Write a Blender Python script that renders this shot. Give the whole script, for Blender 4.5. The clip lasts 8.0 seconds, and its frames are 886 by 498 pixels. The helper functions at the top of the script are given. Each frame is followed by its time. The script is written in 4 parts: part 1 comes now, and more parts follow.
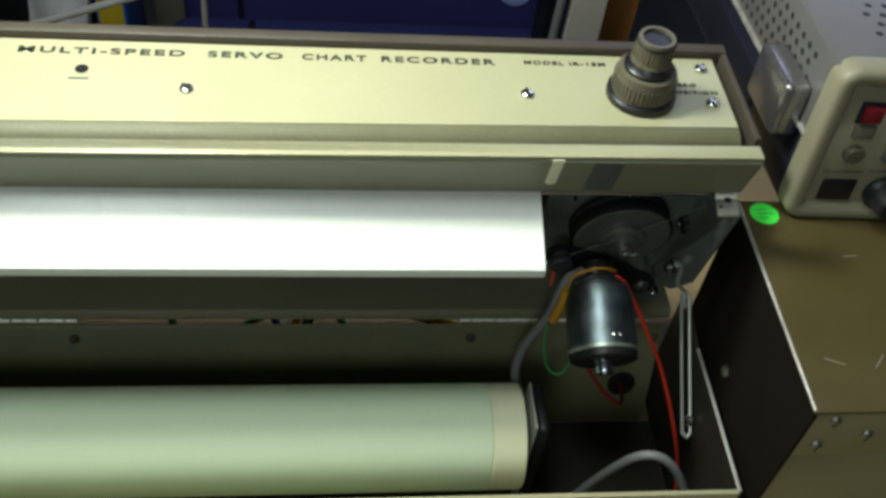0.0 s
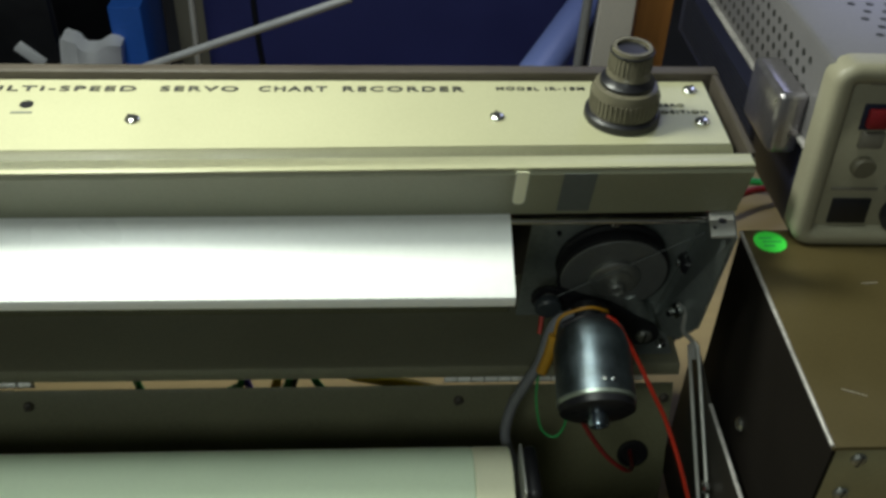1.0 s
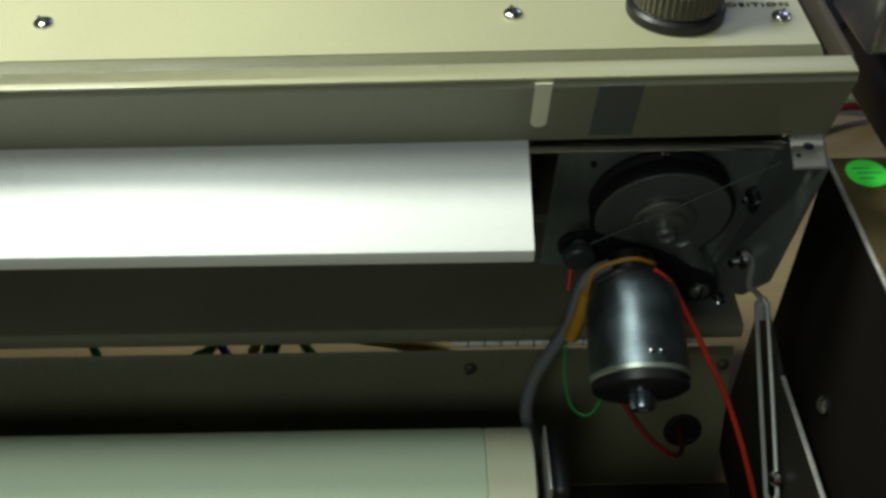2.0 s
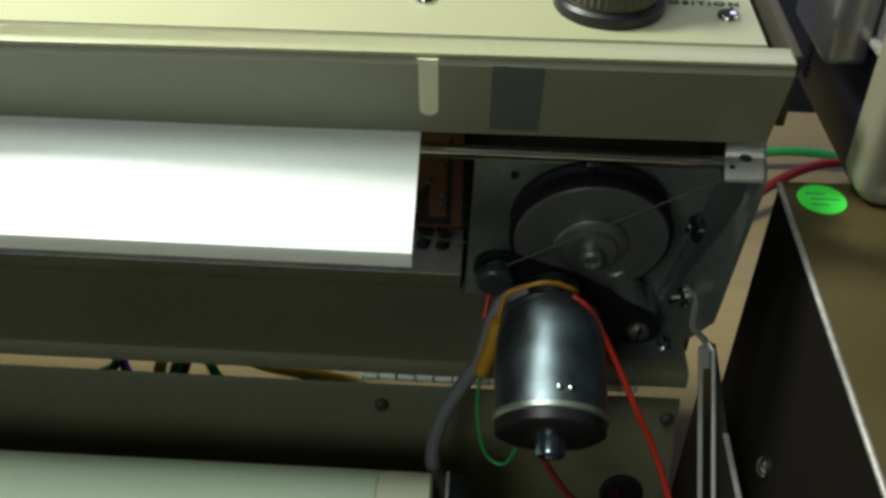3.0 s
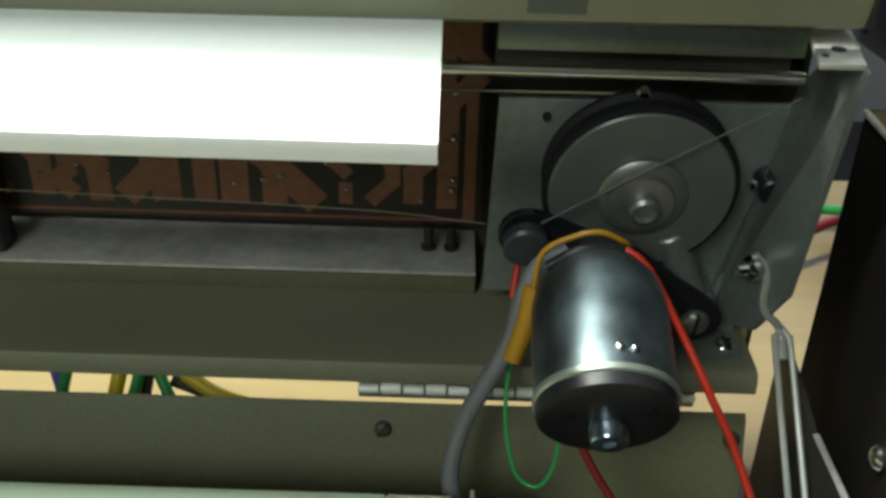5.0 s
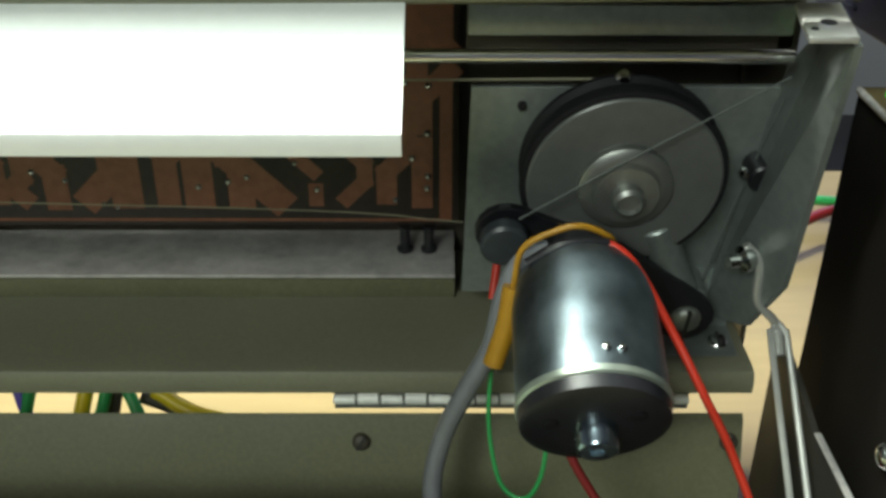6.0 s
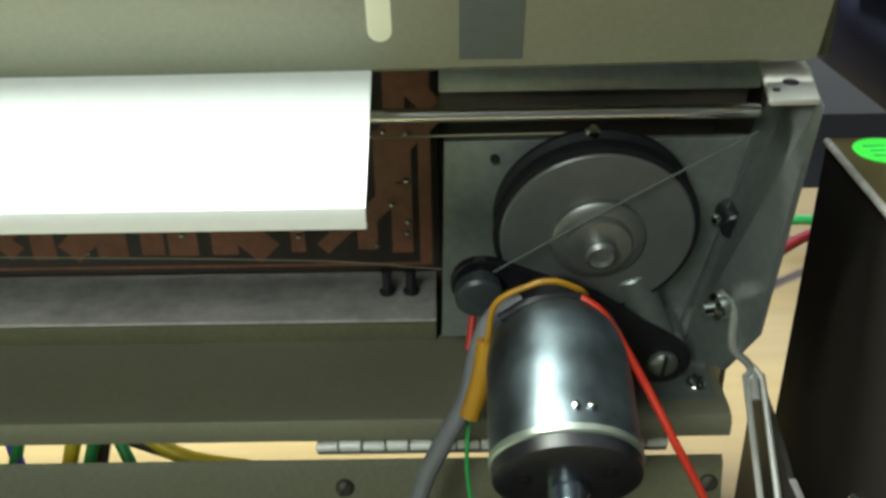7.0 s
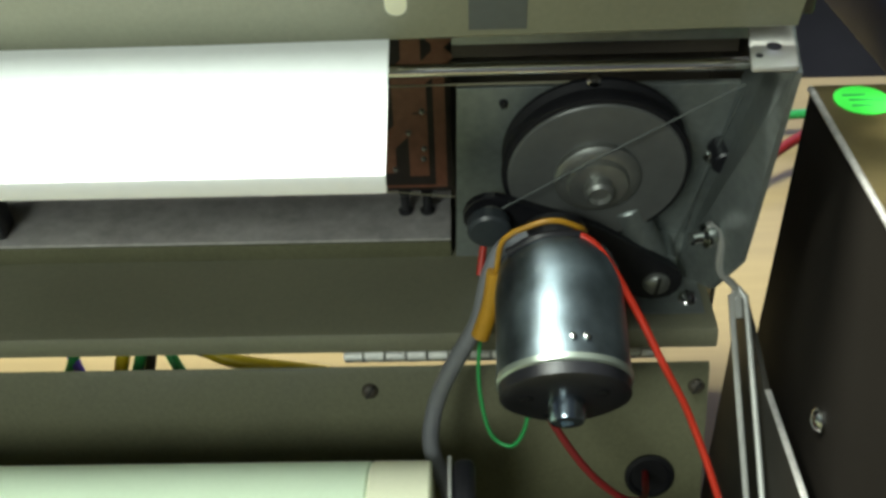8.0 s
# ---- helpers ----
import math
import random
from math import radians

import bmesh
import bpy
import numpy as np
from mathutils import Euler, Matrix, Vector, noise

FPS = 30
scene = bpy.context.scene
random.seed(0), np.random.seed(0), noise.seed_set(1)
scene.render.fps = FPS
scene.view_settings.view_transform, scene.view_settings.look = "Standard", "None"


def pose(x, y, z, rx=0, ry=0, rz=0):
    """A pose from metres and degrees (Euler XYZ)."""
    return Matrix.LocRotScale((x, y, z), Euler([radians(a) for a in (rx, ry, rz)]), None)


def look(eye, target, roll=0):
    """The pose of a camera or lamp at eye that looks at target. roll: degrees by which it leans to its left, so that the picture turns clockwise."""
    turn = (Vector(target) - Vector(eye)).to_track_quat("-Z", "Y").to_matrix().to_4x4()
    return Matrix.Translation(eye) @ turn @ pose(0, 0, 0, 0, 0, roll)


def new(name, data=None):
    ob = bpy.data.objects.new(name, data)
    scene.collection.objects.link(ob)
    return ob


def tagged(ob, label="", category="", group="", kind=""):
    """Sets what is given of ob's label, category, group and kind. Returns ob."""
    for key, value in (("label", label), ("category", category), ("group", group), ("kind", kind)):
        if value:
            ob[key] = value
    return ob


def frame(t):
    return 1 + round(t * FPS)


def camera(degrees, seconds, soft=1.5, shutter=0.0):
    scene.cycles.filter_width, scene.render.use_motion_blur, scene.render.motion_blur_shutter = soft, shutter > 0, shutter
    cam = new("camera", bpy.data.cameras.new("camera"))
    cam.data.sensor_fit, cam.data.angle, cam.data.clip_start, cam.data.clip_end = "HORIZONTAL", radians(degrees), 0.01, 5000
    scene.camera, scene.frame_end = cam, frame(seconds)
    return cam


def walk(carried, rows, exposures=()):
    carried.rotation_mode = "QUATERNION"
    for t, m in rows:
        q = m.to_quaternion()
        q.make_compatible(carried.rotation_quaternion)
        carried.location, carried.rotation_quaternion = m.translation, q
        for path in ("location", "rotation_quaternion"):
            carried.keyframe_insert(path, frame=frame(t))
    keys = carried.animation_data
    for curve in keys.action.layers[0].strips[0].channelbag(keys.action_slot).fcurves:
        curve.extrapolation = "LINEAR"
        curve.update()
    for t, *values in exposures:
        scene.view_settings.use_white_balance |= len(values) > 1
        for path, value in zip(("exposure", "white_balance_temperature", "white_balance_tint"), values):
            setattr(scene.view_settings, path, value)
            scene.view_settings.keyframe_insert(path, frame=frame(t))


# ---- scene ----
cam = camera(47.5, 8.0, soft=3.2)
PATH = [
    (0, (0.003, 0.038, 1.253), (0.248, 1.35, -0.237), 8.3),
    (0.2, (0.018, 0.025, 1.233), (0.228, 1.41, -0.195), 6.1),
    (0.5, (0.035, 0.013, 1.199), (0.223, 1.508, -0.117), 3.9),
    (1, (0.052, 0.029, 1.19), (0.161, 1.556, -0.097), 2.3),
    (1.5, (0.068, 0.071, 1.163), (0.059, 1.557, -0.176), -0.3),
    (2, (0.07, 0.103, 1.132), (0.101, 1.535, -0.264), -0.0),
    (2.2, (0.076, 0.11, 1.125), (0.168, 1.555, -0.254), 0.8),
    (3.3, (0.123, 0.121, 1.071), (0.013, 1.678, -0.18), 1.3),
    (3.5, (0.117, 0.12, 1.057), (-0.006, 1.704, -0.158), 1.1),
    (4, (0.108, 0.129, 1.03), (0.073, 1.812, -0.05), 1.8),
    (4.2, (0.108, 0.131, 1.019), (0.094, 1.825, -0.044), 2.1),
    (5.3, (0.102, 0.132, 1.001), (0.096, 1.868, 0.008), 1.6),
    (5.5, (0.101, 0.135, 0.997), (0.079, 1.868, -0.002), 1.0),
    (6, (0.109, 0.144, 0.996), (0.118, 1.881, 0.005), 0.2),
    (6.5, (0.116, 0.15, 1.005), (0.133, 1.892, 0.022), -0.7),
    (7, (0.117, 0.148, 1.009), (0.113, 1.885, 0.019), -0.9),
    (7.5, (0.116, 0.145, 1.013), (0.107, 1.867, -0.006), -1.7),
    (8, (0.119, 0.138, 1.041), (0.073, 1.716, -0.186), -2.1),
]
EXPOSURES = [(0.0, -0.30), (0.5, -0.34), (1.0, -0.45), (1.5, -0.72), (2.2, -0.70), (3.5, 0.1), (4.2, 0.5), (5.3, 0.95), (6.5, 1.35), (8.0, 1.2)]
walk(cam, [(t, look(eye, target, roll)) for t, eye, target, roll in PATH], EXPOSURES)

# ---- light ----
world = bpy.data.worlds.new("room_air")
world.use_nodes = True
world.node_tree.nodes["Background"].inputs[0].default_value = (0.55, 0.62, 0.9, 1)
world.node_tree.nodes["Background"].inputs[1].default_value = 0.05
scene.world = world


def lamp(name, kind, m, watts, colour, size, spread=None):
    data = bpy.data.lights.new(name, kind)
    data.energy, data.color = watts, colour
    if kind == "AREA":
        data.shape, data.size = "DISK", size
        if spread:
            data.spread = radians(spread)
    if kind == "SPOT":
        data.spot_size, data.spot_blend, data.shadow_soft_size = radians(spread), 0.5, size
    ob = new(name, data)
    ob.matrix_world = m
    return ob


# desk lamp above the recorder, ceiling light overhead, fills added front and far side
lamp("desk_lamp_light", "AREA", look((-0.15, 0.430, 1.32), (-0.02, 0.35, 0.93)), 2.7, (0.95, 1.0, 0.87), 0.11, 140)
# soft fill from the front, added to lift the mechanism, no fixture there
lamp("front_fill_light", "AREA", look((-0.42, -1.00, 1.82), (0.05, 0.33, 0.88)), 6.0, (0.90, 1.0, 0.90), 0.55)
lamp("ceiling_lamp_light", "AREA", look((-0.34, 0.24, 2.42), (0.05, 0.30, 0.88)), 10.0, (0.89, 1.0, 0.91), 0.5)
# cool bluish fill added on the far side, its source is unseen
lamp("far_cool_fill", "AREA", look((1.0, 1.9, 1.9), (0.2, 0.4, 0.85)), 5, (0.60, 0.65, 1.0), 0.8)

# ---- materials ----


def material(name, base, rough=0.5, metal=0.0, grain=400.0, vary=0.12, bump=0.05, blotch=25.0, coat=0.0, spec=0.5, stretch=(1, 1, 1), dark=None, rand=0.0):
    m = bpy.data.materials.new(name)
    m.use_nodes = True
    n, l = m.node_tree.nodes, m.node_tree.links
    b = n["Principled BSDF"]
    b.inputs["Roughness"].default_value, b.inputs["Metallic"].default_value = rough, metal
    b.inputs["Coat Weight"].default_value, b.inputs["Specular IOR Level"].default_value = coat, spec
    co = n.new("ShaderNodeTexCoord")
    mp = n.new("ShaderNodeMapping")
    mp.inputs["Scale"].default_value = stretch
    l.new(co.outputs["Object"], mp.inputs["Vector"])
    fine, wide = n.new("ShaderNodeTexNoise"), n.new("ShaderNodeTexNoise")
    fine.inputs["Scale"].default_value, fine.inputs["Detail"].default_value = grain, 4
    wide.inputs["Scale"].default_value, wide.inputs["Detail"].default_value = blotch, 3
    for t in (fine, wide):
        l.new(mp.outputs["Vector"], t.inputs["Vector"])
    add = n.new("ShaderNodeMath")
    add.operation = "ADD"
    l.new(fine.outputs["Fac"], add.inputs[0])
    l.new(wide.outputs["Fac"], add.inputs[1])
    ramp = n.new("ShaderNodeMapRange")
    ramp.inputs["From Min"].default_value, ramp.inputs["From Max"].default_value = 0.6, 1.4
    l.new(add.outputs[0], ramp.inputs["Value"])
    mix = n.new("ShaderNodeMix")
    mix.data_type = "RGBA"
    lo = dark or [c * (1 - vary) for c in base]
    hi = [min(1, c * (1 + vary)) for c in base]
    mix.inputs[6].default_value, mix.inputs[7].default_value = (*lo, 1), (*hi, 1)
    l.new(ramp.outputs["Result"], mix.inputs[0])
    colour = mix.outputs[2]
    if rand:
        info, hsv = n.new("ShaderNodeObjectInfo"), n.new("ShaderNodeHueSaturation")
        rr = n.new("ShaderNodeMapRange")
        rr.inputs["To Min"].default_value, rr.inputs["To Max"].default_value = 1 - rand, 1 + rand
        l.new(info.outputs["Random"], rr.inputs["Value"])
        l.new(rr.outputs["Result"], hsv.inputs["Value"])
        l.new(colour, hsv.inputs["Color"])
        colour = hsv.outputs["Color"]
    l.new(colour, b.inputs["Base Color"])
    rv = n.new("ShaderNodeMapRange")
    rv.inputs["From Min"].default_value, rv.inputs["From Max"].default_value = 0.3, 0.7
    rv.inputs["To Min"].default_value, rv.inputs["To Max"].default_value = max(0.02, rough * 0.85), min(1, rough * 1.15)
    l.new(wide.outputs["Fac"], rv.inputs["Value"])
    l.new(rv.outputs["Result"], b.inputs["Roughness"])
    if bump:
        bp = n.new("ShaderNodeBump")
        bp.inputs["Strength"].default_value, bp.inputs["Distance"].default_value = bump, 0.0006
        l.new(fine.outputs["Fac"], bp.inputs["Height"])
        l.new(bp.outputs["Normal"], b.inputs["Normal"])
    return m


PANEL = material("beige_enamel", (0.385, 0.38, 0.242), 0.34, 0.0, 900, 0.07, 0.03, 12)
CASE = material("brown_wrinkle_paint", (0.060, 0.050, 0.038), 0.5, 0.0, 1500, 0.25, 0.35, 20)
OLIVE = material("olive_grey_paint", (0.225, 0.23, 0.158), 0.42, 0.0, 800, 0.10, 0.05, 14)
SHELF = material("dark_olive_paint", (0.175, 0.172, 0.118), 0.38, 0.0, 800, 0.12, 0.05, 22)
PLATEN = material("white_enamel", (0.87, 0.90, 0.88), 0.30, 0.0, 300, 0.03, 0.02, 10)
ALU = material("brushed_aluminium", (0.62, 0.62, 0.62), 0.34, 1.0, 500, 0.12, 0.08, 30, stretch=(0.12, 1, 1))
PLATE = material("cad_plated_steel", (0.27, 0.30, 0.29), 0.45, 0.6, 350, 0.2, 0.05, 35)
BRIGHT = material("bright_zinc_plate", (0.58, 0.58, 0.55), 0.4, 0.55, 300, 0.10, 0.03, 40)
CHROME = material("polished_steel", (0.75, 0.75, 0.73), 0.16, 1.0, 300, 0.08, 0.02, 40)
MOTOR = material("motor_can_steel", (0.20, 0.245, 0.275), 0.42, 1.0, 120, 0.5, 0.06, 75)
RIMGREEN = material("motor_rim_steel", (0.42, 0.48, 0.42), 0.4, 0.8, 300, 0.12, 0.04, 60)
BLACK = material("black_plastic", (0.012, 0.012, 0.015), 0.38, 0.0, 500, 0.3, 0.05, 30)
RUBBER = material("black_rubber", (0.008, 0.008, 0.010), 0.6, 0.0, 700, 0.3, 0.1, 40, spec=0.25)
DISC = material("grey_pulley_plastic", (0.105, 0.11, 0.106), 0.36, 0.1, 300, 0.12, 0.04, 50)
HUB = material("turned_aluminium_hub", (0.30, 0.31, 0.29), 0.42, 0.8, 400, 0.1, 0.04, 60)
KNOB = material("knob_taupe_plastic", (0.115, 0.105, 0.072), 0.38, 0.0, 700, 0.12, 0.05, 30)
INK = material("black_silkscreen_ink", (0.02, 0.02, 0.018), 0.6, 0.0, 600, 0.2, 0.0, 30)
PAPER = material("green_tinted_chart_paper", (0.70, 0.83, 0.62), 0.7, 0.0, 700, 0.03, 0.03, 25)
CREAM = material("cream_paper_margin", (0.82, 0.82, 0.60), 0.7, 0.0, 700, 0.03, 0.03, 25)
WOOD = material("maple_bench_top", (0.33, 0.245, 0.115), 0.55, 0.0, 160, 0.14, 0.06, 14, stretch=(0.1, 1, 1))
COPPER = material("lacquered_copper", (0.24, 0.095, 0.055), 0.35, 0.2, 300, 0.25, 0.04, 60)
BOARD = material("dark_circuit_laminate", (0.036, 0.027, 0.022), 0.4, 0.0, 300, 0.3, 0.05, 50)
SOLDER = material("solder", (0.7, 0.7, 0.68), 0.25, 1.0, 300, 0.1, 0.03, 60)
RED = material("red_wire_insulation", (0.48, 0.028, 0.012), 0.4, 0.0, 500, 0.1, 0.03, 60)
DARKRED = material("dark_red_wire_insulation", (0.22, 0.012, 0.014), 0.45, 0.0, 500, 0.1, 0.03, 60)
GREYW = material("grey_cable_jacket", (0.16, 0.165, 0.18), 0.45, 0.0, 500, 0.1, 0.05, 60)
AMBER = material("amber_varnished_sleeving", (0.40, 0.20, 0.012), 0.4, 0.0, 300, 0.15, 0.05, 80)
YELLOW = material("yellow_wire_insulation", (0.80, 0.62, 0.02), 0.4, 0.0, 500, 0.1, 0.03, 60)
GREEN = material("green_wire_insulation", (0.03, 0.34, 0.09), 0.4, 0.0, 500, 0.1, 0.03, 60)
BLUEW = material("violet_wire_insulation", (0.12, 0.08, 0.5), 0.4, 0.0, 500, 0.1, 0.03, 60)
CORD = material("dial_cord", (0.30, 0.28, 0.20), 0.8, 0.0, 900, 0.1, 0.1, 60)
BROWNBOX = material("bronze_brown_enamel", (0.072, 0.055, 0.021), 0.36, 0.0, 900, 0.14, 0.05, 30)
BOXSIDE = material("shaded_brown_enamel", (0.009, 0.0075, 0.006), 0.75, 0.0, 900, 0.15, 0.08, 18, spec=0.08)
STICKER = material("fluorescent_green_paper", (0.06, 0.85, 0.08), 0.6, 0.0, 500, 0.06, 0.02, 60)
PSUFACE = material("cream_grey_plastic", (0.27, 0.255, 0.18), 0.42, 0.0, 700, 0.08, 0.04, 25)
PSUCOVER = material("grey_hammered_cover", (0.15, 0.145, 0.15), 0.36, 0.1, 900, 0.12, 0.08, 20)
PSUDARK = material("dark_chassis_steel", (0.022, 0.024, 0.048), 0.4, 0.3, 600, 0.15, 0.05, 25)
HANDLE = material("satin_handle_metal", (0.42, 0.40, 0.42), 0.30, 0.9, 300, 0.2, 0.03, 60)
REDBTN = material("red_push_button", (0.22, 0.012, 0.016), 0.4, 0.0, 500, 0.1, 0.02, 60)
TAPE = material("grey_tape", (0.10, 0.115, 0.11), 0.5, 0.0, 400, 0.08, 0.04, 40)
FLOORM = material("dark_carpet", (0.05, 0.048, 0.05), 0.9, 0.0, 300, 0.4, 0.4, 8)
WALLM = material("grey_wall_paint", (0.42, 0.42, 0.44), 0.8, 0.0, 200, 0.05, 0.05, 4)
ARMBLUE = material("pale_blue_vinyl", (0.20, 0.26, 0.58), 0.4, 0.0, 600, 0.1, 0.05, 10)
CHAIRBLUE = material("blue_violet_upholstery", (0.032, 0.036, 0.17), 0.75, 0.0, 600, 0.2, 0.2, 10)
BAG = material("white_plastic_bag", (0.86, 0.86, 0.92), 0.4, 0.0, 60, 0.10, 0.5, 12)
BLUEBOX = material("blue_carton", (0.02, 0.12, 0.55), 0.5, 0.0, 200, 0.1, 0.05, 12)
YELBOX = material("yellow_carton", (0.7, 0.52, 0.03), 0.5, 0.0, 200, 0.1, 0.05, 12)
ORANGEWOOD = material("varnished_orange_wood", (0.42, 0.18, 0.05), 0.45, 0.0, 150, 0.2, 0.06, 14, stretch=(1, 1, 0.1))
GREYPLASTIC = material("light_grey_plastic", (0.42, 0.40, 0.38), 0.45, 0.0, 500, 0.06, 0.04, 14)
OLDGREY = material("taupe_box_card", (0.18, 0.165, 0.13), 0.7, 0.0, 300, 0.12, 0.08, 12)
BOSS = material("blued_steel", (0.40, 0.50, 0.58), 0.22, 1.0, 300, 0.15, 0.03, 60)
FRONT = material("olive_paint_and_shade", (0.128, 0.128, 0.074), 0.55, 0.0, 800, 0.18, 0.05, 22, spec=0.35)
LINER = material("fogged_aluminium", (0.50, 0.48, 0.47), 0.5, 0.2, 250, 0.3, 0.08, 70)
BOXFACE = material("dull_beige_enamel", (0.23, 0.215, 0.12), 0.42, 0.0, 700, 0.10, 0.04, 20)
# bare metal of scratches and seam, also the painted highlight on the case edge
WORN_GLINT = material("bare_metal_and_edge_glint", (0.48, 0.46, 0.44), 0.4, 0.5, 500, 0.4, 0.05, 90)

HINGEM = material("bright_hinge_steel", (0.88, 0.88, 0.84), 0.28, 0.1, 300, 0.12, 0.03, 60)
ROLLERM = material("dark_slate_rubber", (0.035, 0.042, 0.048), 0.35, 0.0, 400, 0.2, 0.05, 60)
INNER = material("black_brown_paint", (0.018, 0.016, 0.012), 0.6, 0.0, 900, 0.2, 0.1, 30, spec=0.3)

# ---- building helpers ----
BASE = {}


def thing(name, at, label, category, group="", kind=""):
    ob = new(name)
    ob.empty_display_size = 0.02
    ob.location = at
    BASE[ob] = Vector(at)
    return tagged(ob, label, category, group, kind)


def part(name, bm, mat, parent=None, label="", smooth=True):
    me = bpy.data.meshes.new(name)
    bmesh.ops.recalc_face_normals(bm, faces=bm.faces)
    if smooth:
        for e in bm.edges:
            e.smooth = len(e.link_faces) == 2 and e.calc_face_angle(0) < radians(38)
        for f in bm.faces:
            f.smooth = True
    bm.to_mesh(me)
    bm.free()
    me.materials.append(mat)
    ob = new(name, me)
    if parent is not None:
        ob.parent = parent
        ob.matrix_parent_inverse = Matrix.Translation(-BASE[parent]) if parent in BASE else Matrix.Identity(4)
    if label:
        tagged(ob, label)
    return ob


def joined(*bms):
    out = bmesh.new()
    for b in bms:
        me = bpy.data.meshes.new("joint")
        b.to_mesh(me)
        b.free()
        out.from_mesh(me)
        bpy.data.meshes.remove(me)
    return out


def block(x0, x1, y0, y1, z0, z1, bevel=0.0006, seg=2):
    bm = bmesh.new()
    bmesh.ops.create_cube(bm, size=1.0)
    for v in bm.verts:
        v.co = Vector(((x0 + x1) / 2 + v.co.x * (x1 - x0), (y0 + y1) / 2 + v.co.y * (y1 - y0), (z0 + z1) / 2 + v.co.z * (z1 - z0)))
    if bevel:
        bmesh.ops.bevel(bm, geom=bm.edges[:], offset=bevel, segments=seg, profile=0.5, affect="EDGES")
    return bm


def turned(profile, base, axis=(0, 0, 1), seg=40):
    """A solid of revolution: rows of (radius, height) along axis from base."""
    bm = bmesh.new()
    q = Vector((0, 0, 1)).rotation_difference(Vector(axis).normalized()).to_matrix()
    rings = []
    for r, h in profile:
        rings.append([bm.verts.new(q @ Vector((r * math.cos(a), r * math.sin(a), h)) + Vector(base)) for a in (2 * math.pi * k / seg for k in range(seg))])
    for a, b in zip(rings, rings[1:]):
        for k in range(seg):
            bm.faces.new((a[k], a[(k + 1) % seg], b[(k + 1) % seg], b[k]))
    bm.faces.new(rings[0][::-1])
    bm.faces.new(rings[-1])
    return bm


def rod_bm(p, q, r, seg=20):
    d = Vector(q) - Vector(p)
    c = min(r * 0.2, 0.0006)
    return turned([(r - c, 0), (r, c), (r, d.length - c), (r - c, d.length)], p, d, seg)


def tube(points, r, seg=10, sub=8):
    """A round wire along a smooth curve through the points."""
    pts = [Vector(p) for p in points]
    ext = [2 * pts[0] - pts[1], *pts, 2 * pts[-1] - pts[-2]]
    line = []
    for i in range(1, len(ext) - 2):
        a, b, c, d = ext[i - 1 : i + 3]
        for k in range(sub):
            t = k / sub
            line.append(0.5 * (2 * b + (c - a) * t + (2 * a - 5 * b + 4 * c - d) * t * t + (3 * b - a - 3 * c + d) * t**3))
    line.append(pts[-1])
    bm = bmesh.new()
    rings, side = [], None
    for i, p in enumerate(line):
        along = (line[min(i + 1, len(line) - 1)] - line[max(i - 1, 0)]).normalized()
        side = along.orthogonal() if side is None else side - along * side.dot(along)
        side.normalize()
        other = along.cross(side)
        rings.append([bm.verts.new(p + r * (math.cos(a) * side + math.sin(a) * other)) for a in (2 * math.pi * k / seg for k in range(seg))])
    for a, b in zip(rings, rings[1:]):
        for k in range(seg):
            bm.faces.new((a[k], a[(k + 1) % seg], b[(k + 1) % seg], b[k]))
    bm.faces.new(rings[0][::-1])
    bm.faces.new(rings[-1])
    return bm


def sheet(profile, x0, x1, thick):
    """A bent sheet along x: profile rows of (y, z), given thickness to the left of its run."""
    pts = [Vector((0, y, z)) for y, z in profile]
    offs = []
    for i, p in enumerate(pts):
        ns = []
        for a, b in ((i - 1, i), (i, i + 1)):
            if a >= 0 and b < len(pts):
                d = (pts[b] - pts[a]).normalized()
                ns.append(Vector((0, -d.z, d.y)))
        n = sum(ns, Vector()).normalized()
        offs.append(p + n * thick / max(0.3, n.dot(ns[0])))
    loop = pts + offs[::-1]
    bm = bmesh.new()
    a = [bm.verts.new((x0, p.y, p.z)) for p in loop]
    b = [bm.verts.new((x1, p.y, p.z)) for p in loop]
    m = len(loop)
    for k in range(m):
        bm.faces.new((a[k], a[(k + 1) % m], b[(k + 1) % m], b[k]))
    h = len(pts)
    for side in (a, b):
        for k in range(h - 1):
            bm.faces.new((side[k], side[k + 1], side[m - 2 - k], side[m - 1 - k]))
    return bm


def slab(outline, y0, y1, bevel=0.0):
    """A plate in the upright plane: outline rows of (x, z), from y0 to y1."""
    bm = bmesh.new()
    a = [bm.verts.new((x, y0, z)) for x, z in outline]
    b = [bm.verts.new((x, y1, z)) for x, z in outline]
    m = len(a)
    bm.faces.new(a)
    bm.faces.new(b[::-1])
    for k in range(m):
        bm.faces.new((a[k], a[(k + 1) % m], b[(k + 1) % m], b[k]))
    if bevel:
        bmesh.ops.bevel(bm, geom=bm.edges[:], offset=bevel, segments=2, profile=0.5, affect="EDGES")
    return bm


def moved(bm, m):
    bmesh.ops.transform(bm, matrix=m, verts=bm.verts)
    return bm


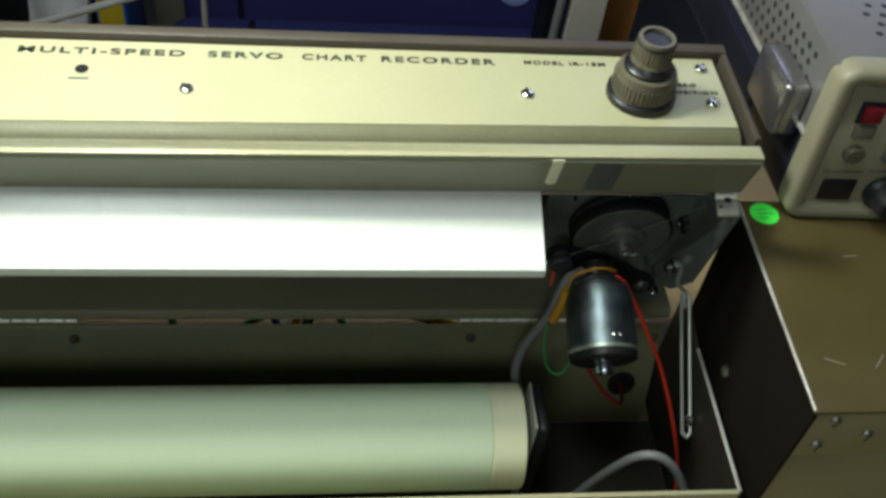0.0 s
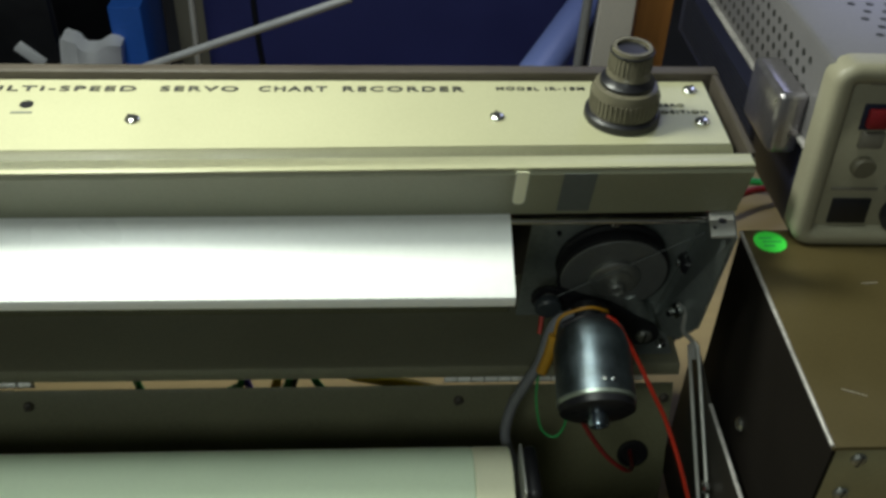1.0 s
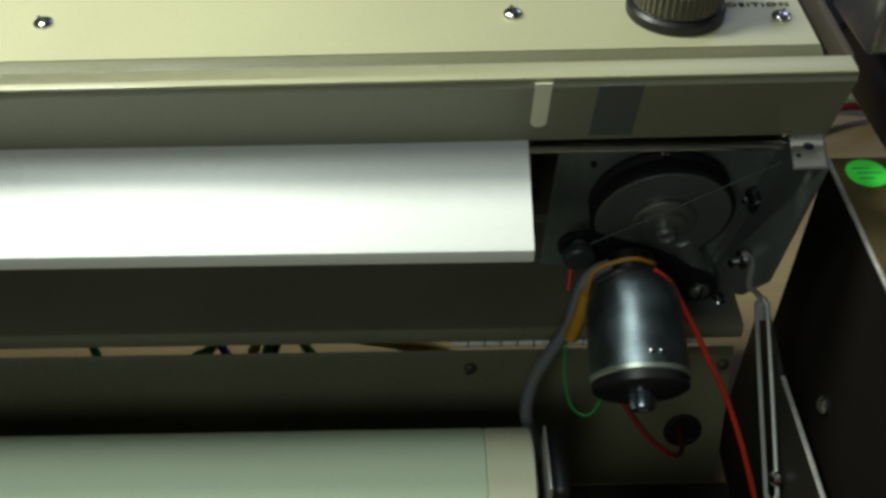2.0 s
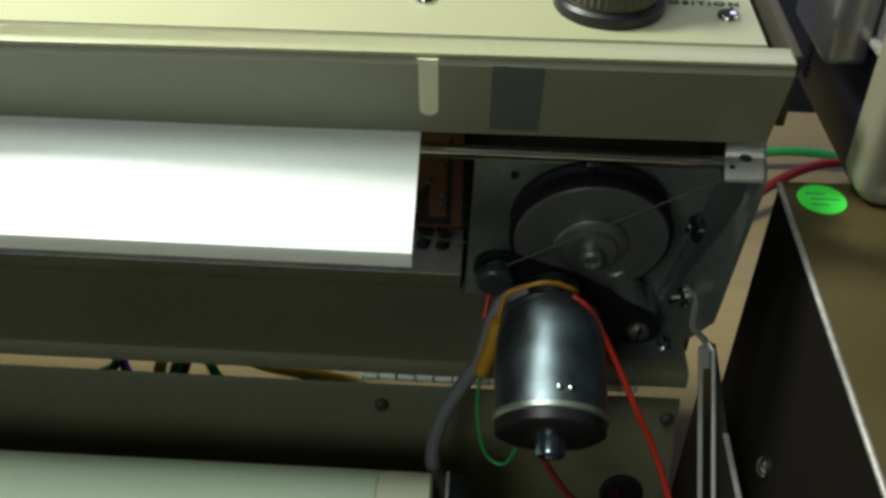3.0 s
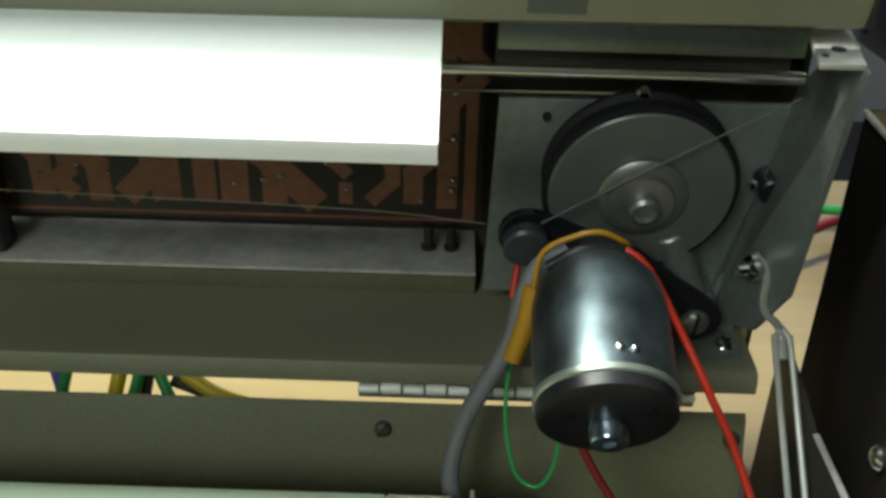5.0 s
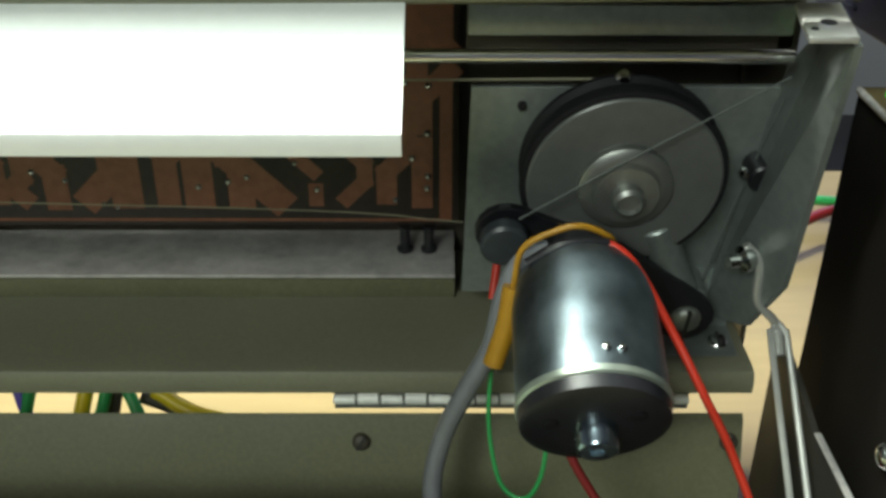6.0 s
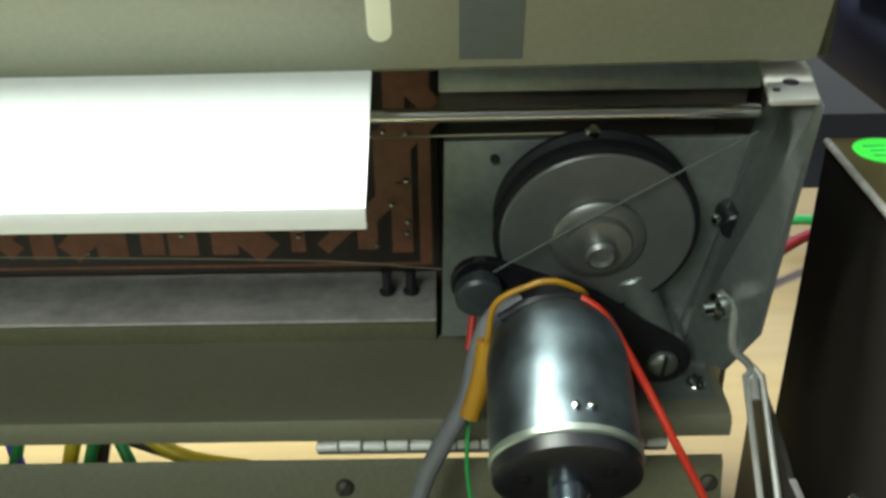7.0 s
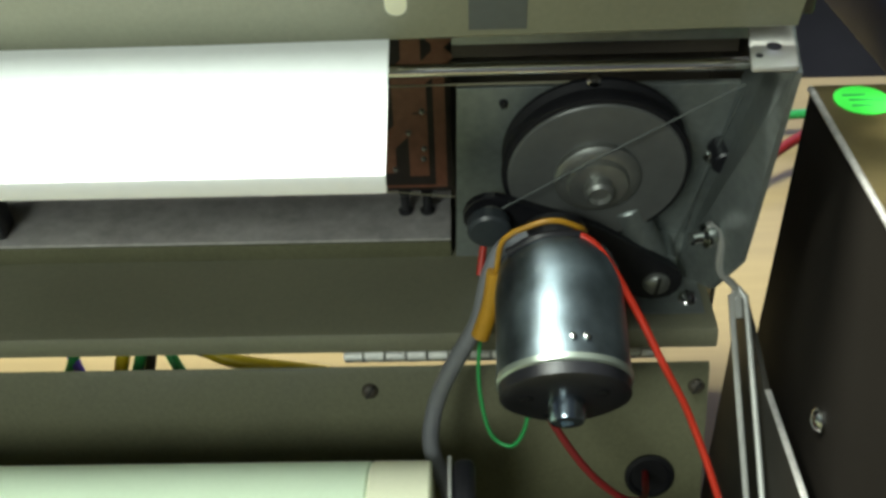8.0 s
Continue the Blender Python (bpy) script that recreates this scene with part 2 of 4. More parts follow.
def lettering(body, x0, x1, y, height, z):
    """Flat raised letters in the level plane, reading along x, between x0 and x1."""
    cu = bpy.data.curves.new("letters", "FONT")
    cu.body, cu.size, cu.extrude, cu.space_character = body, 1.0, 0.0, 1.25
    cu.offset = 0.022
    ob = bpy.data.objects.new("letters", cu)
    scene.collection.objects.link(ob)
    dg = bpy.context.evaluated_depsgraph_get()
    me = bpy.data.meshes.new_from_object(ob.evaluated_get(dg))
    bpy.data.objects.remove(ob)
    bm = bmesh.new()
    bm.from_mesh(me)
    bpy.data.meshes.remove(me)
    xs, ys = [v.co.x for v in bm.verts], [v.co.y for v in bm.verts]
    for v in bm.verts:
        v.co = Vector((x0 + (v.co.x - min(xs)) / (max(xs) - min(xs)) * (x1 - x0), y + (v.co.y - min(ys)) / (max(ys) - min(ys)) * height, z))
    r = bmesh.ops.extrude_face_region(bm, geom=bm.faces[:])
    bmesh.ops.translate(bm, vec=(0, 0, 0.00025), verts=[g for g in r["geom"] if isinstance(g, bmesh.types.BMVert)])
    return bm


def slotted_head(at, axis, r, h, turn):
    """A pan screw head with a slot, as one mesh."""
    at, axis = Vector(at), Vector(axis).normalized()
    bm = turned([(r, -0.0005), (r, h * 0.35), (r * 0.86, h * 0.75), (r * 0.55, h)], at, axis, 20)
    return bm


def screw(at, axis, r, parent, mat, turn=0.4, h=0.0018):
    at, axis = Vector(at), Vector(axis).normalized()
    head = part("screw", slotted_head(at, axis, r, h, turn), mat, parent)
    side = axis.orthogonal().normalized()
    side = Matrix.Rotation(turn, 3, axis) @ side
    other = axis.cross(side)
    frame_m = Matrix((side, other, axis)).transposed().to_4x4()
    frame_m.translation = at
    part("slot", moved(block(-r * 0.9, r * 0.9, -r * 0.13, r * 0.13, h * 0.55, h + 0.00012, 0), frame_m), INK, head, smooth=False)
    return head


# ---- room ----
TABLE = 0.735
XL, XR = -0.27, 0.203


def structure(name, bm, mat, label, category):
    return tagged(part(name, bm, mat, smooth=False), label, category, kind="structure")


structure("floor", block(-2.5, 2.5, -2.2, 2.6, -0.1, 0.0, 0), FLOORM, "dark carpeted floor of the workshop", "floor")
structure("ceiling", block(-2.5, 2.5, -2.2, 2.6, 2.5, 2.6, 0), WALLM, "plain painted ceiling", "ceiling")
structure("wall_north", block(-2.5, 2.5, 2.6, 2.7, 0, 2.5, 0), WALLM, "plain grey wall behind the bench", "wall")
structure("wall_south", block(-2.5, 2.5, -2.3, -2.2, 0, 2.5, 0), WALLM, "plain grey wall", "wall")
structure("wall_west", block(-2.6, -2.5, -2.2, 2.6, 0, 2.5, 0), WALLM, "plain grey wall", "wall")
structure("wall_east", block(2.5, 2.6, -2.2, 2.6, 0, 2.5, 0), WALLM, "plain grey wall", "wall")

bench = thing("workbench", (0.1, 0.28, 0), "pale maple workbench with a thick top and square legs", "workbench")
part("tabletop", block(-0.75, 0.95, -0.02, 0.70, TABLE - 0.035, TABLE, 0.003), WOOD, bench)
for lx in (-0.70, 0.90):
    for ly in (0.02, 0.66):
        part("leg", block(lx - 0.03, lx + 0.03, ly - 0.03, ly + 0.03, 0, TABLE - 0.035, 0.002), WOOD, bench)

# ---- chart recorder ----
rec = thing("chart_recorder", (-0.03, 0.38, TABLE), "open servo chart recorder, beige panel, exposed drive mechanism, on bench", "chart recorder")

# case: rim round the control panel
part("case_rim", block(XL, XR + 0.003, 0.4325, 0.4395, 0.936, 0.9555, 0.0010), CASE, rec, "dark brown painted rim")
for ex in (XL - 0.003, XR - 0.0005):
    part("case_end", block(ex, ex + 0.003, 0.369, 0.4325, 0.932, 0.955, 0.0008), CASE, rec)

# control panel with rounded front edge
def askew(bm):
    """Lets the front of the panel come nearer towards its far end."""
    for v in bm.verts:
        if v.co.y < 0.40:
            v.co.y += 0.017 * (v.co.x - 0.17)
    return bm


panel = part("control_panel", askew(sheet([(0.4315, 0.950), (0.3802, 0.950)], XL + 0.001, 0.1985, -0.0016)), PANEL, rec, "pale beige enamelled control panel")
# edge takes a dark olive for the shade between panel and lip
part("panel_edge", askew(sheet([(0.3800, 0.9500), (0.3776, 0.9496), (0.3752, 0.9486), (0.3730, 0.9468), (0.3715, 0.9440), (0.3708, 0.9345)], XL + 0.001, 0.1985, -0.0016)), FRONT, panel, "turned-down front edge, its shade painted as dark olive")
Z = 0.9517
for (x, y), a in zip(((-0.0565, 0.3980), (0.100, 0.4005), (0.1905, 0.423), (0.190, 0.397)), (1.5, 0.9, 0.2, 0.3)):
    screw((x, y, Z), (0, 0, 1), 0.0034, panel, CHROME, a)
part("socket_hole", turned([(0.0028, 0), (0.0030, 0.0002), (0.0021, 0.0003)], (-0.104, 0.4105, Z)), BLACK, panel)
for words, x0, x1, y, h in (
    ("MULTI-SPEED", -0.134, -0.0595, 0.4215, 0.0044),
    ("SERVO", -0.0490, -0.0145, 0.4216, 0.0044),
    ("CHART", -0.0055, 0.0250, 0.4217, 0.0044),
    ("RECORDER", 0.0320, 0.0870, 0.4218, 0.0044),
    ("MODEL IR-18M", 0.1015, 0.1420, 0.4232, 0.0029),
    ("ZERO", 0.1725, 0.1850, 0.4095, 0.0024),
    ("POSITION", 0.1705, 0.1945, 0.4040, 0.0024),
):
    part("lettering", lettering(words, x0, x1, y, h, Z), INK, panel, "black printed lettering", smooth=False)
part("lettering", block(-0.165, -0.146, 0.4214, 0.4258, Z, Z + 0.0003, 0), INK, panel, "black printed bar")
part("lettering", block(-0.109, -0.100, 0.4035, 0.4045, Z, Z + 0.0002, 0), TAPE, panel, "small grey printed bar")

knob = part("zero_knob", turned([(0.0135, 0), (0.0150, 0.0008), (0.0150, 0.004), (0.0142, 0.0045), (0.0146, 0.005), (0.0146, 0.0135), (0.0136, 0.0165), (0.0120, 0.0172)], (0.155, 0.402, Z), seg=64), KNOB, rec, "taupe plastic two-part knob")
part("skirt", turned([(0.0160, 0), (0.0166, 0.0006), (0.0166, 0.0036), (0.0156, 0.0046)], (0.155, 0.402, Z - 0.0003), seg=64), BLACK, knob)
part("gap_ring", turned([(0.0118, 0), (0.0118, 0.0020), (0.0106, 0.0030), (0.0090, 0.0060)], (0.155, 0.402, Z + 0.0168)), BLACK, knob)
cap = part("knob_top", turned([(0.0088, 0), (0.0096, 0.0006), (0.0097, 0.0016), (0.0090, 0.0026), (0.0088, 0.0125), (0.0083, 0.0138), (0.0068, 0.0138), (0.0066, 0.0122), (0.001, 0.0120)], (0.155, 0.402, Z + 0.0205), seg=64), KNOB, knob)
part("cap_ring", turned([(0.0090, 0), (0.0093, 0.0002), (0.0093, 0.0008), (0.0090, 0.0010)], (0.155, 0.402, Z + 0.0318), seg=48), BLACK, knob)
part("cap_inlay", turned([(0.0066, 0), (0.0066, 0.0003), (0.001, 0.0004)], (0.155, 0.402, Z + 0.0326)), BLACK, knob, "dark inset disc")
for k in range(44):
    a = 2 * math.pi * k / 44
    p = Vector((0.155 + 0.0147 * math.cos(a), 0.402 + 0.0147 * math.sin(a), Z + 0.0055))
    part("flute", rod_bm(p, p + Vector((0, 0, 0.0075)), 0.00045, 6), KNOB, knob)
for k in range(30):
    a = 2 * math.pi * k / 30
    p = Vector((0.155 + 0.0091 * math.cos(a), 0.402 + 0.0091 * math.sin(a), Z + 0.0245))
    part("flute", rod_bm(p, p + Vector((-0.0004 * math.cos(a), -0.0004 * math.sin(a), 0.0080)), 0.0004, 6), KNOB, knob)

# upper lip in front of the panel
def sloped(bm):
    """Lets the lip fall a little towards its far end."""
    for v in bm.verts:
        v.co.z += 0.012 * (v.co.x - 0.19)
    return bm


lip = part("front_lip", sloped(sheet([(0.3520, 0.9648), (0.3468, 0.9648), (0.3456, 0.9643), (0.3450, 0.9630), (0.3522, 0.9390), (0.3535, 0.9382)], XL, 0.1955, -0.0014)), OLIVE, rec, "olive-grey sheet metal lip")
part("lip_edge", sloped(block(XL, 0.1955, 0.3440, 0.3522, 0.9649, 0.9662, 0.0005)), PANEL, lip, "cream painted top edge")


def on_lip(bm):
    """Leans a patch back with the face of the lip."""
    for v in bm.verts:
        v.co.y += 0.3 * (0.9630 - v.co.z)
    return bm


part("index_mark", on_lip(slab([(0.1018, 0.9640)] + [(0.1043 + 0.0025 * math.cos(a), 0.9462 + 0.0025 * math.sin(a)) for a in (math.pi + k * math.pi / 10 for k in range(11))] + [(0.1068, 0.9640)], 0.3431, 0.3435)), CREAM, lip, "cream painted index mark", smooth=False)
part("tape_patch", on_lip(slab([(0.1205, 0.9392), (0.1337, 0.9392), (0.1337, 0.9628), (0.1205, 0.9628)], 0.3431, 0.3435)), TAPE, lip, "dark grey tape patch", smooth=False)

# platen
part("platen", sheet([(0.3600, 0.9404), (0.3190, 0.9226), (0.3176, 0.9216), (0.3172, 0.9200), (0.3175, 0.9170), (0.3200, 0.9160)], XL + 0.004, 0.1020, 0.0011), PLATEN, rec, "glossy white enamelled platen")
part("platen_back", sheet([(0.3720, 0.9406), (0.3602, 0.9404)], XL + 0.004, 0.1020, 0.0010), PLATEN, rec)

# guide rod, upper rail, dark strip standing for the shaded gap behind
part("guide_rod", rod_bm((XL + 0.004, 0.369, 0.9192), (0.1915, 0.369, 0.9192), 0.0017), CHROME, rec, "polished steel guide rod")
part("upper_rail", block(0.1160, 0.1945, 0.3800, 0.3825, 0.9205, 0.9280, 0.0005), PLATE, rec)
part("rail_gap_dark", block(0.1160, 0.1945, 0.3900, 0.3915, 0.9120, 0.9400, 0.0), CASE, rec)
# unseen dark sheets added behind, they hide the background and block far-side light
part("dark_backing", block(XL, 0.2020, 0.4360, 0.4375, 0.8291, 0.9400, 0), CASE, rec)
part("case_end", block(0.2005, 0.2020, 0.3960, 0.4355, 0.8120, 0.9400, 0), CASE, rec)
part("dark_backing", block(0.1085, 0.2000, 0.4340, 0.4355, 0.8120, 0.9400, 0), CASE, rec)
part("inner_ceiling", block(XL, 0.1940, 0.3560, 0.4320, 0.9420, 0.9430, 0), SHELF, rec)

# mechanism plate, leaning forward at the top, with forward flange and tab
LEAN = radians(9.0)
PIVOT = Vector((0.0, 0.3930, 0.8330))
TILT = Matrix.Translation(PIVOT) @ Matrix.Rotation(LEAN, 4, "X") @ Matrix.Translation(-PIVOT)


def tilted(bm):
    return moved(bm, TILT)


def on_plate(x, depth, z):
    """A place that lies depth before the plate, at the level z on it."""
    y = PIVOT.y - math.tan(LEAN) * (z - PIVOT.z)
    return Vector((x, y - depth * math.cos(LEAN), z - depth * math.sin(LEAN)))


OUT = Vector((0, -math.cos(LEAN), -math.sin(LEAN)))
plate = part("mounting_plate", tilted(slab([(0.1158, 0.8405), (0.1500, 0.8405), (0.1650, 0.8290), (0.1852, 0.8290), (0.1945, 0.9080), (0.1172, 0.9080)], 0.3930, 0.3948, 0.0003)), PLATE, rec, "grey plated steel mounting plate", smooth=False)
flange = bmesh.new()
fl = [(0.1852, 0.3915, 0.8330), (0.1925, 0.3720, 0.8420), (0.1962, 0.3610, 0.8610), (0.1945, 0.3435, 0.9300), (0.1985, 0.3660, 0.9310), (0.1948, 0.3810, 0.9130)]
va = [flange.verts.new(p) for p in fl]
vb = [flange.verts.new((x + 0.0016, y, z)) for x, y, z in fl]
for k in range(1, 5):
    flange.faces.new((va[0], va[k], va[k + 1]))
    flange.faces.new((vb[0], vb[k + 1], vb[k]))
for k in range(6):
    flange.faces.new((va[k], va[(k + 1) % 6], vb[(k + 1) % 6], vb[k]))
part("side_flange", flange, PLATE, rec, smooth=False)
tab_bm = block(0.1840, 0.1945, 0.3420, 0.3670, 0.9310, 0.9326, 0.0005)
for v in tab_bm.verts:
    v.co.x += 0.19 * (v.co.y - 0.3420)
tab = part("bracket_tab", tab_bm, BRIGHT, rec, "bright aluminium tab")
part("tab_hole", turned([(0.0017, 0), (0.0017, 0.0003)], (0.1912, 0.3515, 0.9326)), BLACK, tab)
part("tab_hole", turned([(0.0008, 0), (0.0008, 0.0003)], (0.1868, 0.3470, 0.9326)), BLACK, tab)
screw(on_plate(0.1300, 0, 0.9020), OUT, 0.0012, plate, RUBBER)

# large cord pulley on the plate
CX, CZ = 0.1553, 0.8880
pulley = part("drive_pulley", turned([(0.0250, 0.0), (0.0258, 0.0006), (0.0258, 0.0020), (0.0240, 0.0032), (0.0240, 0.0046), (0.0258, 0.0058), (0.0262, 0.0090), (0.0258, 0.0100), (0.0248, 0.0102)], on_plate(CX, 0.0040, CZ), OUT, 72), RUBBER, rec, "large black-rimmed drive pulley")
part("pulley_disc", turned([(0.0245, 0), (0.0245, 0.0006), (0.0240, 0.0010), (0.0095, 0.0010)], on_plate(CX, 0.0140, CZ), OUT, 64), DISC, pulley)
part("hub", turned([(0.0118, 0), (0.0118, 0.0022), (0.0108, 0.0030), (0.0086, 0.0034), (0.0080, 0.0052), (0.0050, 0.0056)], on_plate(CX, 0.0145, CZ), OUT, 48), HUB, pulley, "stepped metal hub")
part("axle", turned([(0.0040, 0), (0.0040, 0.0030), (0.0030, 0.0038), (0.0024, 0.0026), (0.0005, 0.0026)], on_plate(CX, 0.0198, CZ), OUT, 32), HUB, pulley, "bright axle nut")
part("bearing", turned([(0.0060, 0), (0.0060, 0.0042)], on_plate(CX, 0.0, CZ), OUT, 24), PLATE, pulley)
C = on_plate(CX, 0.0075, CZ)
part("rim_screw", turned([(0.0018, 0), (0.0020, 0.001), (0.0012, 0.0020)], C + Vector((-0.002, -0.0022, 0.0252)), (0, -0.7, 0.7), 16), CHROME, pulley)

# drive cords
part("drive_cord", tube([(XL + 0.02, 0.3800, 0.9085), (0.0, 0.3800, 0.9085), (C.x - 0.006, C.y, C.z + 0.0240)], 0.0003, 6, 4), CORD, rec, "pale drive cord")
part("drive_cord", tube([(0.1290, 0.3640, 0.8790), (0.1560, 0.3630, 0.8965), (0.1900, 0.3640, 0.9160)], 0.00026, 6, 4), TAPE, rec, "grey drive cord")
part("drive_cord", tube([(XL + 0.02, 0.3960, 0.8720), (0.05, 0.3960, 0.8655), (0.1160, 0.3960, 0.8610)], 0.0002, 6, 4), CORD, rec, "pale drive cord")

# motor with mounting lozenge, standoffs and screws
AX = Vector((0, -math.cos(radians(23)), -math.sin(radians(23))))
END = Vector((0.1437, 0.3225, 0.8540))


def on_axis(back):
    return END - AX * back


UPM = Vector((0, AX.z, -AX.y))
motor = part("motor", turned([(0.0080, 0), (0.0125, 0.0006), (0.0152, 0.0030), (0.0166, 0.0070), (0.0173, 0.0130), (0.0174, 0.0370)], on_axis(0.0370), AX, 72), MOTOR, rec, "polished steel motor can")
part("motor_rim", turned([(0.0168, 0), (0.0177, 0.0003), (0.0177, 0.0018), (0.0172, 0.0023)], on_axis(0.0006), AX, 72), RIMGREEN, motor)
part("end_cap", turned([(0.0171, 0), (0.0169, 0.0030), (0.0150, 0.0040), (0.0060, 0.0042)], on_axis(-0.0018), AX, 72), BLACK, motor)
part("bearing_boss", turned([(0.0050, 0), (0.0048, 0.0010), (0.0047, 0.0052), (0.0042, 0.0060), (0.0016, 0.0062), (0.0014, 0.0052)], on_axis(-0.0056), AX, 36), BOSS, motor, "blued steel bearing boss")
part("rear_cover", turned([(0.0085, 0), (0.0090, 0.001), (0.0090, 0.0090), (0.0080, 0.0100)], on_axis(0.0455), AX, 48), BLACK, motor)
for a in (0.6, 2.9, 4.4):
    q = END + AX * 0.0056 + Vector((1, 0, 0)) * 0.0105 * math.cos(a) + UPM * 0.0105 * math.sin(a)
    part("brush_notch", turned([(0.0020, 0), (0.0020, 0.0006), (0.0014, 0.0009)], q, AX, 12), RUBBER, motor)
for ang in (0.06, 0.27):
    d = Vector((math.sin(ang), 0, 0)) + UPM * math.cos(ang)
    part("rivet", turned([(0.0009, 0), (0.0009, 0.0008), (0.0005, 0.0011)], on_axis(0.0045) + d * 0.0172, d, 12), CHROME, motor)

ears = [Vector((0.1262, 0, 0.8755)), Vector((0.1765, 0, 0.8462))]
along = (ears[1] - ears[0]).normalized()
normal = Vector((-along.z, 0, along.x))
outline = []
for c, sgn in ((ears[1], 1), (ears[0], -1)):
    for k in range(9):
        a = math.pi / 2 - math.pi * k / 8
        d = along * math.cos(a) * sgn + normal * math.sin(a) * sgn
        outline.append((c.x + 0.0080 * d.x, c.z + 0.0080 * d.z))
    mid = (ears[0] + ears[1]) / 2 - normal * 0.0115 * sgn
    outline.append((mid.x, mid.z))
mount = part("motor_mount", tilted(slab(outline, 0.3755, 0.3780, 0.0004)), BLACK, rec, "black lozenge-shaped motor mount", smooth=False)
for c in ears[1:]:
    part("standoff", rod_bm(on_plate(c.x, 0.0, c.z), on_plate(c.x, 0.0150, c.z), 0.0046), PLATE, mount)
for c in ears:
    screw(on_plate(c.x, 0.0172, c.z), OUT, 0.0042, mount, HUB, 0.7, 0.0028)
part("roller", turned([(0.0056, 0), (0.0062, 0.0006), (0.0062, 0.0040), (0.0054, 0.0048)], on_plate(0.1256, 0.0195, 0.8755), OUT, 32), ROLLERM, rec, "dark slate rubber roller")
part("post", rod_bm(on_plate(0.1650, 0.0110, 0.8740), on_plate(0.1762, 0.0100, 0.8480), 0.0052), PLATE, rec)
part("post", rod_bm(on_plate(0.1790, 0, 0.8470), on_plate(0.1790, 0.0120, 0.8470), 0.0046), PLATE, rec)
part("corner_bracket", sheet([(0.3910, 0.8500), (0.3895, 0.8300), (0.3720, 0.8290)], 0.1720, 0.1930, -0.0014), PLATE, rec)
screw((0.1885, 0.3800, 0.8306), (0, -0.25, 1), 0.0030, rec, CHROME, 0.8)
part("plunger", rod_bm(on_plate(0.1925, 0.0, 0.8850), on_plate(0.1925, 0.0085, 0.8850), 0.0040), BLACK, rec, "black round stop")
part("pin", turned([(0.0011, 0), (0.0015, 0.001), (0.0015, 0.002), (0.0008, 0.003)], on_plate(0.1882, 0.0035, 0.8850), OUT, 14), CHROME, rec)
part("spring_arm", tube([on_plate(0.1940, 0.004, 0.9060), on_plate(0.1905, 0.004, 0.8880), on_plate(0.1868, 0.004, 0.8680), on_plate(0.1835, 0.004, 0.8480)], 0.0003, 8, 6), TAPE, rec)

# chassis shelf in front of the board, with a down-turned lip
shelf = part("chassis_shelf", sheet([(0.4335, 0.8290), (0.3700, 0.8290), (0.3682, 0.8285), (0.3674, 0.8270), (0.3674, 0.8236)], XL + 0.002, 0.1958, -0.0015), SHELF, rec, "olive-grey chassis shelf")
part("chassis_hole", turned([(0.0011, 0), (0.0011, 0.0002)], (0.098, 0.3750, 0.8291)), BLACK, shelf)

# hinge between shelf and front panel
hinge = part("hinge_leaf", block(0.0795, 0.1800, 0.3712, 0.3718, 0.8140, 0.8240, 0.0001), PLATE, rec)
for x0, n in ((0.0795, 15), (-0.2215, 15)):
    for k in range(n):
        part("knuckle", rod_bm((x0 + 0.0067 * k, 0.3695, 0.8186 + 0.0004 * (k % 2)), (x0 + 0.0067 * k + 0.0062, 0.3695, 0.8186 + 0.0004 * (k % 2)), 0.0019 if k % 2 else 0.0015, 14), HINGEM, hinge)
part("hinge_leaf", block(-0.2215, -0.1210, 0.3712, 0.3718, 0.8140, 0.8240, 0.0001), PLATE, rec)

# front panel falling steeply towards the viewer
front = part("front_panel", sheet([(0.3706, 0.8128), (0.3688, 0.8112), (0.3520, 0.7560), (0.3515, 0.7415)], XL + 0.002, 0.1960, 0.0014), FRONT, rec, "olive-grey sloping front panel")
nf = Vector((0, -0.957, 0.291))


def on_front(x, z):
    return (x, 0.3686 - (0.8112 - z) * 0.304, z)


for x in (0.087, 0.1920, -0.125):
    screw(on_front(x, 0.8055), nf, 0.0026, front, CASE, 0.2)
part("wire_hole", turned([(0.0072, 0), (0.0082, 0.0004), (0.0082, 0.0012), (0.0068, 0.0016), (0.0060, 0.0004)], on_front(0.1785, 0.7735), nf, 32), RUBBER, front, "black rubber grommet")

# base sides
prof = [(0.2550, TABLE + 0.006), (0.2550, 0.8310), (0.3400, 0.8310), (0.3540, 0.8350), (0.3740, 0.8385), (0.3740, TABLE + 0.006)]
for ex in (0.2030, XL - 0.003):
    side = bmesh.new()
    va = [side.verts.new((ex, y, z)) for y, z in prof]
    vb = [side.verts.new((ex + 0.0016, y, z)) for y, z in prof]
    side.faces.new(va)
    side.faces.new(vb[::-1])
    for k in range(6):
        side.faces.new((va[k], va[(k + 1) % 6], vb[(k + 1) % 6], vb[k]))
    base_side = part("base_side", side, INNER, rec, "dark brown side wall", smooth=False)
    # thin pale strip along the top of the side wall
    part("side_edge", block(ex - 0.0001, ex + 0.0017, 0.2560, 0.3395, 0.8311, 0.8318, 0.0003), WORN_GLINT, base_side, "pale top edge")
part("base_front", block(XL, 0.2028, 0.2540, 0.2565, TABLE + 0.006, 0.8330, 0.0006), PANEL, rec, "cream painted front wall")

# dark sheet added over the bench so the opening in the base stays dark
part("base_dark_sheet", block(XL, 0.2025, 0.2570, 0.3510, TABLE + 0.0040, TABLE + 0.0060, 0), INNER, rec)

